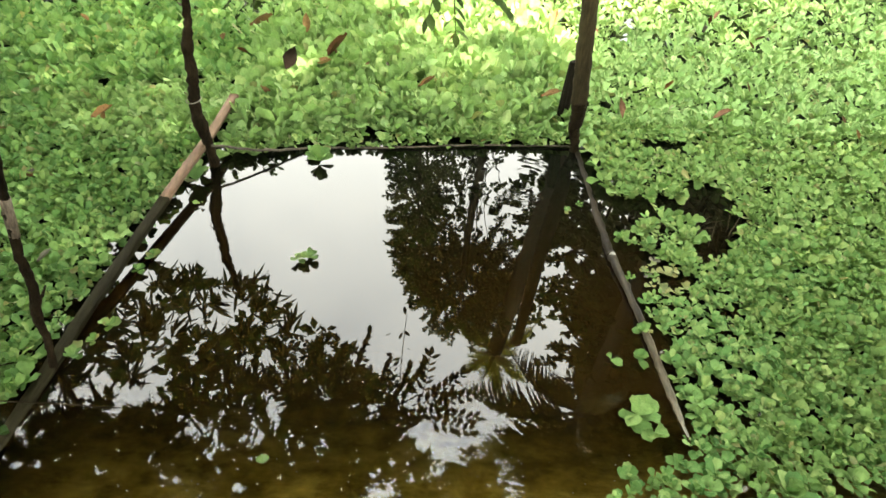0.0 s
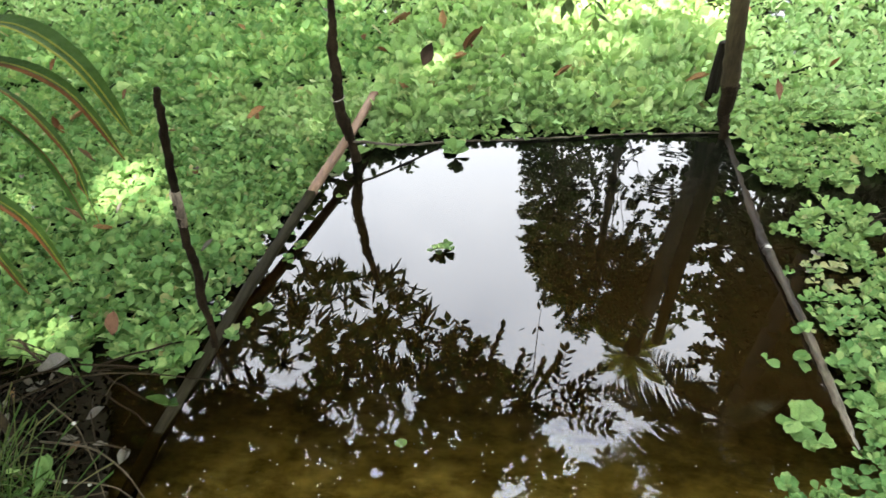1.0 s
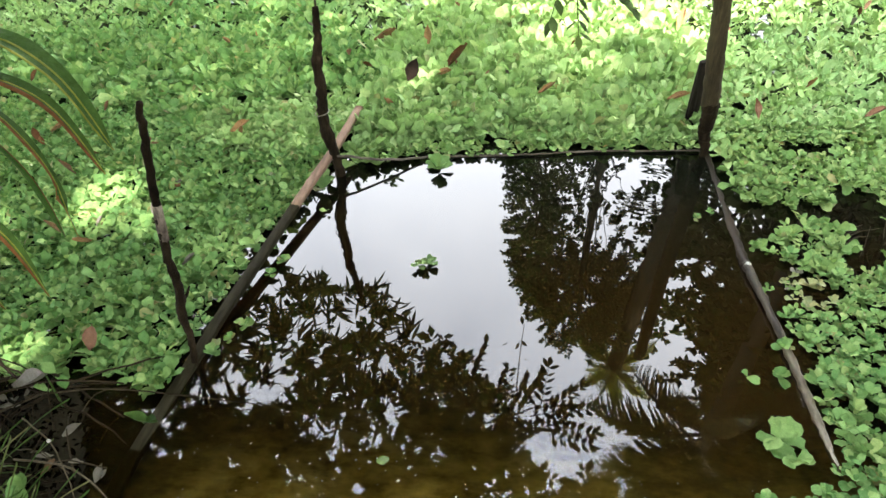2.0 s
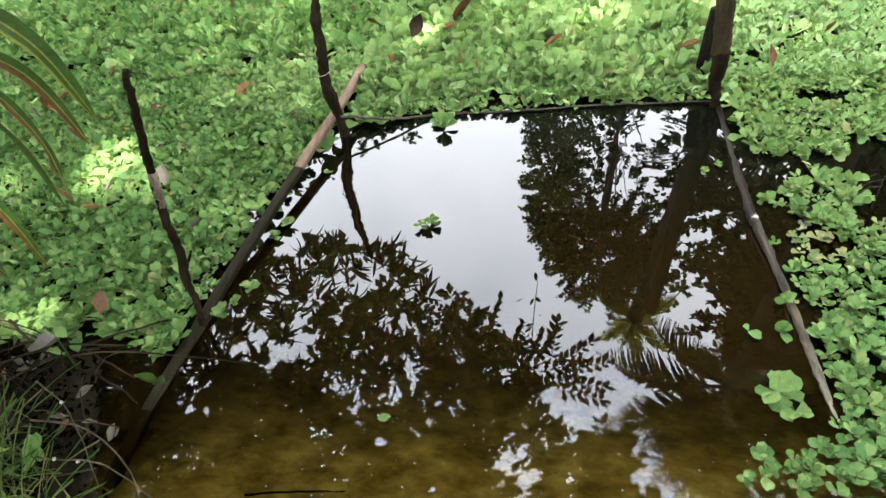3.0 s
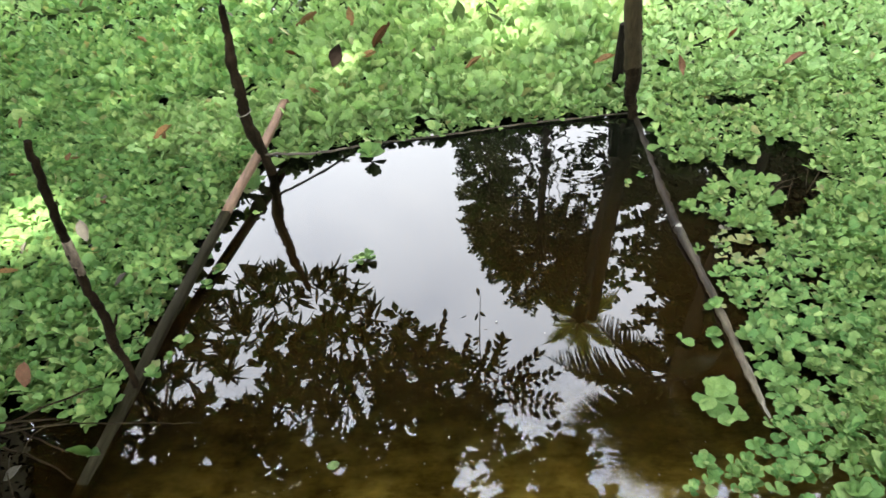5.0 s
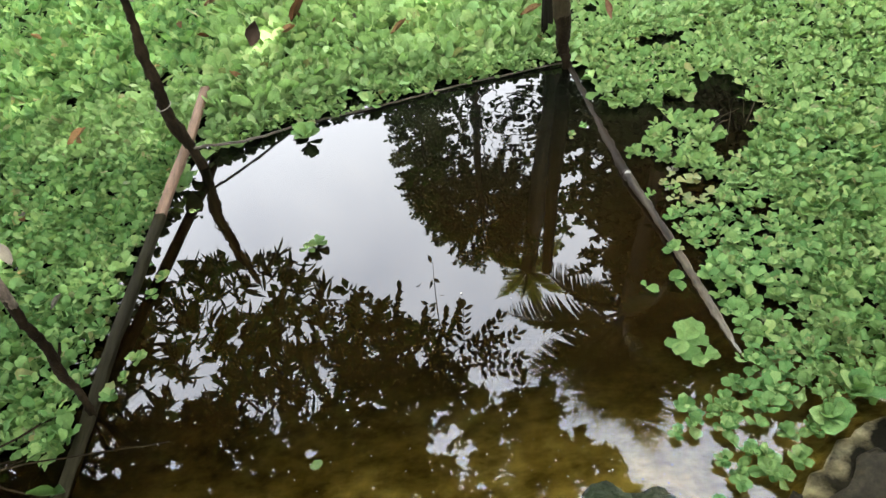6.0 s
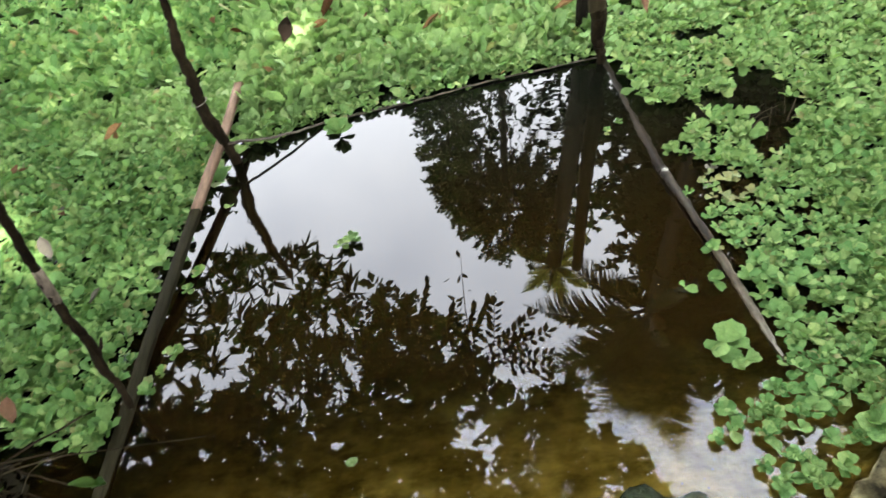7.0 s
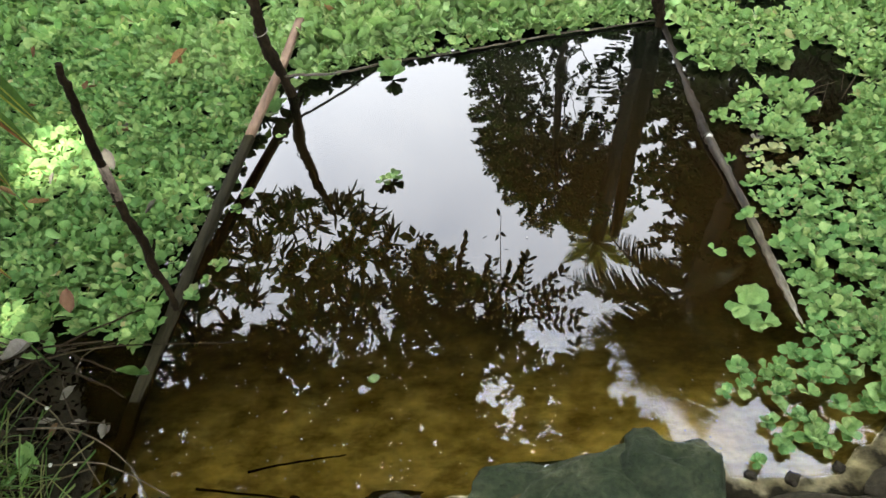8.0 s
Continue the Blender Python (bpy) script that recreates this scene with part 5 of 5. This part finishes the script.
def overhang_tree():
    """The tree behind the camera whose branches reach out over the near pond."""
    rng = np.random.RandomState(211)
    base = (-3.4, -1.6, 0.05)
    ob = thing("overhanging_tree", "spreading dark tree whose leafy branches hang out over the pond", "tree", at=base)
    part("trunk", (lambda s: (rel(s[0], base), s[1]))(knobby([(-3.4, -1.6, -0.3), (-3.2, -1.3, 1.2), (-2.9, -0.6, 2.4), (-2.4, 0.6, 3.5)], [0.2, 0.17, 0.14, 0.08], 212, sides=12, knob=0.05)), TRUNK, ob)
    # outline of the crown's spread at a height of 3.25 m; it widens upwards
    rim = np.array([(-6.4, 4.6), (-4.2, 4.9), (-3.12, 5.0), (-2.8, 5.35), (-2.35, 5.5), (-1.95, 5.42), (-1.81, 5.82), (-1.5, 5.6), (-1.36, 5.1), (-1.03, 4.8), (-1.05, 4.5), (-0.68, 4.55), (-0.38, 4.2), (-0.07, 4.2), (0.0, 3.85), (0.05, 3.5), (0.3, 3.1), (0.62, 3.2), (0.92, 3.3), (1.08, 3.2), (0.92, 2.95), (0.96, 2.75), (1.2, 2.45), (1.26, 2.1), (1.15, 0.4), (0.4, -2.5), (-6.4, -3)])
    thin_spots = [(-2.5, 3.4, 0.34, 0.36), (-2.75, 3.85, 0.25, 0.25), (-1.47, 3.75, 0.18, 0.18), (-0.1, 2.75, 0.25, 0.12), (0.3, 2.72, 0.22, 0.10)]

    def inside(x, y):
        c = False
        x, y = float(x), float(y)
        j = len(rim) - 1
        for i in range(len(rim)):
            if (rim[i][1] > y) != (rim[j][1] > y) and x < (rim[j][0] - rim[i][0]) * (y - rim[i][1]) / (rim[j][1] - rim[i][1]) + rim[i][0]:
                c = not c
            j = i
        return c
    ray = np.array(way_up)

    def clear(x, y, z):
        for gx, gy, r in ((-1.80, 2.10, 0.15), (-1.02, 1.95, 0.07), (-1.12, 1.24, 0.06), (-2.6, 4.3, 0.08)):
            d = np.array((x - gx, y - gy, z))
            if np.linalg.norm(d - ray * d.dot(ray)) < r:
                return True
        return False

    def level(p):
        """A point's place in the outline at 3.25 m."""
        k = 4.85 / (p[2] + 1.6)
        return 0.12 + (p[0] - 0.12) * k, p[1] * k

    def hole(x, y):
        return any(((x - a) / c) ** 2 + ((y - b) / d) ** 2 < 1 for a, b, c, d in thin_spots)

    def twigs(count, low, high, length, gap, keep_holes):
        """Roots and ways of twigs whose whole length stays within the outline."""
        C, W = [], []
        while len(C) < count:
            p = np.array((rng.uniform(-6.6, 1.5), rng.uniform(-3, 6.4), rng.uniform(low, high)))
            x, y = level(p)
            if not inside(x, y) or noise.noise(Vector((x * 1.5, y * 1.5, 4.4))) > gap:
                continue
            if hole(x, y) and rng.uniform() < keep_holes:
                continue
            w = np.array((rng.normal(0.2, 0.7), rng.normal(0.35, 0.6), rng.normal(-0.2, 0.35)))
            w /= np.linalg.norm(w)
            if not inside(*level(p + w * length)) or any(clear(*(p + w * t)) for t in (0, 0.12, 0.25, 0.38, 0.5)):
                continue
            C.append(p)
            W.append(w)
        return np.array(C), np.array(W)

    lance, small, upper = Soup(), Soup(), Soup()
    C, W = twigs(2900, 2.9, 3.7, 0.42, 0.50, 0.4)
    lev = np.array([level(c) for c in C])
    left = (lev[:, 0] < -0.95) & (lev[:, 1] > 2.6 + 0.5 * np.sin(5 * lev[:, 0]))
    drop = left & (lev[:, 1] > 3.6) & (rng.uniform(0, 1, len(C)) < 0.5)
    C, W, left = C[~drop], W[~drop], left[~drop]
    # whorls of long narrow leaves at the twig ends
    O = np.repeat(C[left] + W[left] * 0.2, 8, 0)
    D = np.repeat(W[left], 8, 0) * 0.9 + rng.normal(0, 0.75, O.shape)
    D /= np.linalg.norm(D, axis=1)[:, None]
    X = np.cross(D, rng.normal(0, 0.4, O.shape) + np.array((0, 0, 1.0)))
    X /= np.linalg.norm(X, axis=1)[:, None]
    size = rng.uniform(0.15, 0.24, len(O))
    fits = np.array([inside(*level(o + d * k)) for o, d, k in zip(O, D, size)])
    lance.strew(LANCE, np.stack([X, D, np.cross(X, D)], -1)[fits], (O - base)[fits] + rng.normal(0, 0.03, O[fits].shape), size[fits])
    # leafy twigs of oval leaves in two ranks
    k = 15
    R, V = C[~left], W[~left]
    t = np.tile(np.linspace(0.1, 1.0, k), len(R))
    V3 = np.repeat(V, k, 0)
    P = np.repeat(R, k, 0) + V3 * (t * 0.38)[:, None]
    P[:, 2] -= 0.06 * t ** 2
    S = np.cross(V3, (0, 0, 1.0))
    S /= np.linalg.norm(S, axis=1)[:, None]
    D = S * np.tile([1.0, -1.0] * k, len(R))[:len(P), None] + 0.7 * V3 + rng.normal(0, 0.3, P.shape)
    D /= np.linalg.norm(D, axis=1)[:, None]
    X = np.cross(D, rng.normal(0, 0.5, P.shape) + np.array((0, 0, 1.0)))
    X /= np.linalg.norm(X, axis=1)[:, None]
    fits = np.array([inside(*level(p)) for p in P])
    small.strew(OVATE, np.stack([X, D, np.cross(X, D)], -1)[fits], (P - base)[fits], rng.uniform(0.07, 0.115, len(P))[fits])
    # a screen of leaves added out of view between the sun and the near bank
    z = rng.uniform(3.4, 4.4, 90)
    B = np.stack([-0.65 + ray[0] / ray[2] * z + rng.uniform(-0.4, 0.4, 90), 1.0 + ray[1] / ray[2] * z + rng.uniform(-0.4, 0.4, 90), z], 1)
    spray(small, OVATE, B - base, np.tile((0.3, 0.9, -0.2), (90, 1)), np.full(90, 26), 0.42, 0.08, rng)
    # high twigs added out of view to keep the sun off the plants beside the plank
    z = rng.uniform(4.0, 5.4, 150)
    B = np.stack([rng.uniform(-3.3, -0.95, 150) + ray[0] / ray[2] * z, rng.uniform(0.9, 3.0, 150) + ray[1] / ray[2] * z, z], 1)
    way = np.tile((0.2, 0.3, 0.0), (150, 1)) + rng.normal(0, 0.5, B.shape)
    way /= np.linalg.norm(way, axis=1)[:, None]
    ok = np.array([not any(clear(*(b + w * t)) for t in (0, 0.12, 0.25, 0.38, 0.5)) for b, w in zip(B, way)])
    spray(upper, BROAD, B[ok] - base, way[ok], np.full(ok.sum(), 14), 0.42, 0.14, rng)
    # an upper layer of bigger leaves that closes the crown
    U, V = twigs(1000, 4.1, 5.4, 0.55, 0.46, 0.75)
    near = np.array([1.2 < level(u)[1] < 2.95 and level(u)[0] < -0.45 for u in U])
    U, V = np.concatenate([U, U[near] + rng.normal(0, 0.15, (near.sum(), 3)) * (1, 0.6, 0.5), U[near] + rng.normal(0, 0.2, (near.sum(), 3)) * (1, 0.6, 0.5)]), np.concatenate([V, V[near], -V[near]])
    spray(upper, BROAD, U - base, V, np.full(len(U), 15), 0.45, 0.16, rng)
    part("crown", upper.mesh("crown", TREE_LEAF), TREE_LEAF, ob, "dark upper leaves of the crown")
    ends = C[rng.choice(len(C), 34, replace=False)] - base
    limbs(ob, rel((-2.9, -0.6, 2.4), base), ends[:17], 0.05, TRUNK, 213)
    limbs(ob, rel((-2.4, 0.6, 3.5), base), ends[17:], 0.035, TRUNK, 233)
    part("crown", lance.mesh("crown", TREE_LEAF), TREE_LEAF, ob, "dark lance-shaped leaves")
    part("crown", small.mesh("crown", TREE_LEAF), TREE_LEAF, ob, "dark small oval leaves")


def hanging_branch():
    """A low branch of compound leaves hanging over the middle of the pond."""
    base = (0.05, 1.97, 1.10)
    ob = thing("hanging_branch", "slender drooping branch with dark green compound leaves over the pond", "branch", at=base)
    p = rel(smooth_path([(-0.95, 2.75, 3.1), (-0.55, 2.40, 2.1), (-0.22, 2.12, 1.45), (-0.008, 1.99, 1.156), (0.081, 1.97, 1.062), (0.156, 1.97, 1.001)], 6), base)
    part("stem", tube(p, np.linspace(0.010, 0.0022, len(p)), 6), TWIG_DARK, ob)
    leaves = [((0.150, 1.97, 0.985), (0.177, 2.02, 0.775)), ((0.13, 1.97, 1.00), (0.085, 1.93, 0.85)), ((0.168, 1.97, 1.01), (0.340, 1.99, 0.865)), ((0.190, 1.97, 1.05), (0.410, 1.96, 0.97)), ((0.200, 1.97, 1.12), (0.420, 1.95, 1.15)), ((0.190, 1.97, 1.20), (0.415, 1.98, 1.30)),
              ((0.139, 1.97, 1.146), (-0.002, 1.95, 1.30)), ((0.10, 1.99, 1.10), (0.30, 2.04, 1.08)), ((0.06, 2.0, 1.22), (0.28, 2.06, 1.24)), ((-0.05, 2.04, 1.20), (0.14, 2.08, 1.33))]
    for k, (root, tip) in enumerate(leaves):
        root, tip = np.add(root, (0, 0, 0.03)), np.add(tip, (0, 0, 0.03))
        way = np.array(tip) - np.array(root)
        compound_leaf(ob, rel(root, base), way, float(np.linalg.norm(way)), max(4, int(np.linalg.norm(way) / 0.036)), 0.060, 300 + k)


def far_shoot():
    """A thin shoot of the overhanging tree with a few leaves, hanging below its edge."""
    base = (-0.002, 3.3, 3.008)
    ob = thing("hanging_branch", "thin dark shoot with feathered leaves hanging below the tree's edge", "branch", at=base)
    line = [(-0.4, 2.6, 3.3)] + [(-0.002, 3.3, 3.008), (0.004, 3.3, 2.433), (0.021, 3.3, 2.041), (0.039, 3.3, 1.771)]
    part("stem", tube(rel(smooth_path(line, 4), base), np.linspace(0.008, 0.0018, 17), 5), TWIG_DARK, ob)
    for k, (root, tip) in enumerate([((0.003, 3.3, 2.822), (0.196, 3.3, 2.367)), ((-0.116, 3.3, 3.013), (0.078, 3.3, 2.431)), ((-0.188, 3.3, 2.738), (-0.091, 3.3, 2.353)), ((-0.33, 3.3, 2.358), (-0.231, 3.3, 2.025))]):
        way = np.array(tip) - np.array(root)
        compound_leaf(ob, rel(root, base), way, float(np.linalg.norm(way)), max(4, int(np.linalg.norm(way) / 0.065)), 0.10, 330 + k)
    for k, q in enumerate([(0.027, 3.3, 1.782), (0.067, 3.3, 1.996), (-0.06, 3.3, 2.201), (0.057, 3.3, 2.134), (-0.116, 3.3, 2.005), (-0.017, 3.3, 2.041)]):
        lf = new("leaf", bpy.data.meshes["leaflet"])
        lf.parent = ob
        lf.matrix_basis = Matrix.Translation(rel(q, base).tolist()) @ Euler((radians(-35), 0.3, 1.1 * k)).to_matrix().to_4x4() @ Matrix.Scale(0.065, 4)



def low_twig():
    """A thin leafy twig hanging over the left plants, near the eye."""
    base = (-0.98, 1.52, 1.18)
    ob = thing("hanging_twig", "thin bare green twig with a few dark leaves", "twig", at=base)
    p = rel(smooth_path([(-1.5, 1.35, 1.75), (-1.12, 1.47, 1.27), (-0.98, 1.52, 1.17), (-0.86, 1.58, 1.12), (-0.80, 1.61, 1.10)], 5), base)
    part("stem", tube(p, np.linspace(0.004, 0.0015, len(p)), 5), GRASS, ob)
    for k, (x, y, z, a, s) in enumerate([(-0.87, 1.56, 1.055, 60, 0.05), (-0.85, 1.57, 1.05, -70, 0.05), (-0.80, 1.63, 1.13, -80, 0.08), (-0.80, 1.61, 1.10, 150, 0.05), (-0.97, 1.53, 1.15, 170, 0.05), (-1.02, 1.50, 1.20, 20, 0.05)]):
        lf = new("leaf", mesh_of("leaf", OVAL[0], OVAL[1], TREE_LEAF))
        lf.parent = ob
        lf.matrix_basis = Matrix.Translation(rel((x, y, z), base).tolist()) @ Euler((radians(-25), 0.2, radians(a))).to_matrix().to_4x4() @ Matrix.Scale(s, 4)


low_twig()
overhang_tree()
hanging_branch()
far_shoot()
TINY = blade([0.05, 0.30, 0.0], curl=-0.1, cup=0.2)
crown_tree("slim_tree", "slim dark small-leaved tree beyond the water plants", (0.06, 8.1, 0.1), 6.0, 0.24, 0.5, 1.4, 460, 56, 0.058, TINY, 221, 0.07, 0.30)
crown_tree("sapling", "thin sparse sapling with small leaves beyond the water plants", (1.05, 8.9, 0.1), 6.6, 0.9, 0.5, 3.2, 130, 30, 0.085, TINY, 223, 0.03, 0.40)
crown_tree("slim_tree", "dark small-leaved tree with a rounded crown beyond the water plants", (0.92, 8.3, 0.1), 6.35, 0.85, 0.8, 5.35, 560, 62, 0.058, TINY, 226, 0.08, 0.34)
crown_tree("broad_tree", "dark broadleaf tree with a dense crown beyond the pond", (3.6, 8.8, 0.1), 7.2, 1.7, 1.5, 1.8, 700, 24, 0.13, BROAD, 231, 0.14)
crown_tree("distant_tree", "grey-green tree far behind the pond", (-6.2, 16.5, 0.1), 9.0, 2.4, 2.0, 3.0, 420, 18, 0.18, BROAD, 241, 0.16)
crown_tree("broad_tree", "dark leafy tree leaning over the plants beside the palm", (4.3, 5.4, 0.1), 8.0, 1.1, 0.9, 3.6, 520, 22, 0.13, BROAD, 238, 0.10)
crown_tree("broad_tree", "dark leafy tree standing close behind the palm", (4.05, 7.0, 0.1), 9.0, 1.35, 0.9, 1.8, 900, 22, 0.14, BROAD, 236, 0.12)
palm("young_palm", "palm with short yellow-green fronds beyond the pond", (2.40, 8.0, 0.1), (1.53, 7.8, 7.0), 13, 0.95, PALM_YELLOW, 251, 0.13, 0.08, (-20, 75), TRUNK)
palm("coconut_palm", "coconut palm with drooping feathered fronds beside the pond", (3.4, 6.9, 0.1), (2.65, 6.0, 6.3), 24, 1.75, PALM_LEAF, 261, 0.12, 0.25, (-45, 84), own=((178, 14, 2.05), (186, 52, 2.1), (196, 78, 1.8), (274, 66, 2.5), (165, -15, 1.7), (300, 78, 2.4), (250, 84, 2.5), (330, 70, 2.3), (20, 75, 2.4), (80, 80, 2.4), (170, 74, 2.4), (208, 76, 2.4), (228, 80, 2.5), (150, 80, 2.5), (186, 84, 2.6), (262, 79, 2.4), (215, 86, 2.7)), bare=(125, 262))

# trees added out of view to cut skylight and sun over the pond
ROUND_ABOUT = "unseen broadleaf tree added to block light over the pond"
for k, (x, y, top, low, rx, ry) in enumerate([(4.9, -1.6, 9.0, 3.2, 3.3, 3.6), (8.6, 4.2, 9.5, 1.6, 3.0, 3.4), (-9.2, 3.6, 9.0, 1.4, 3.0, 3.6), (-0.5, -6.2, 9.0, 2.2, 5.0, 3.0), (-9.5, 11.5, 9.0, 1.5, 3.4, 3.0), (8.2, 12.0, 10.0, 1.5, 3.6, 3.0), (-6.5, -5.5, 9.0, 2.0, 3.4, 3.4)]):
    crown_tree("shade_tree", ROUND_ABOUT, (x, y, 0.1), top, rx, ry, low, 560, 12, 0.32, BROAD, 400 + k, 0.22, 0.9)
# unseen sun blocker for the plants at the near right
crown_tree("shade_tree", "unseen slender tree added to keep sun off the near right bank", (2.8, -1.3, 0.1), 6.4, 1.1, 1.0, 4.0, 360, 14, 0.2, BROAD, 427, 0.10, 0.6)
# out-of-view shrub added against sky and sun from the right
crown_tree("shade_shrub", "unseen tall shrub added to block light from the right", (3.3, 0.5, 0.1), 5.2, 1.3, 1.7, 0.5, 420, 14, 0.22, BROAD, 425, 0.10, 0.6)
# row of trees added out of view to shut off the low sky
for k in range(13):
    x = -18 + 3 * k
    crown_tree("far_tree", "unseen low tree added to close the horizon", (x, 17.5 + 1.5 * math.sin(2.1 * k), 0.1), 4.6 + 0.7 * math.sin(1.3 * k), 2.2, 1.6, 0.5, 160, 11, 0.38, BROAD, 430 + k, 0.14, 0.8)
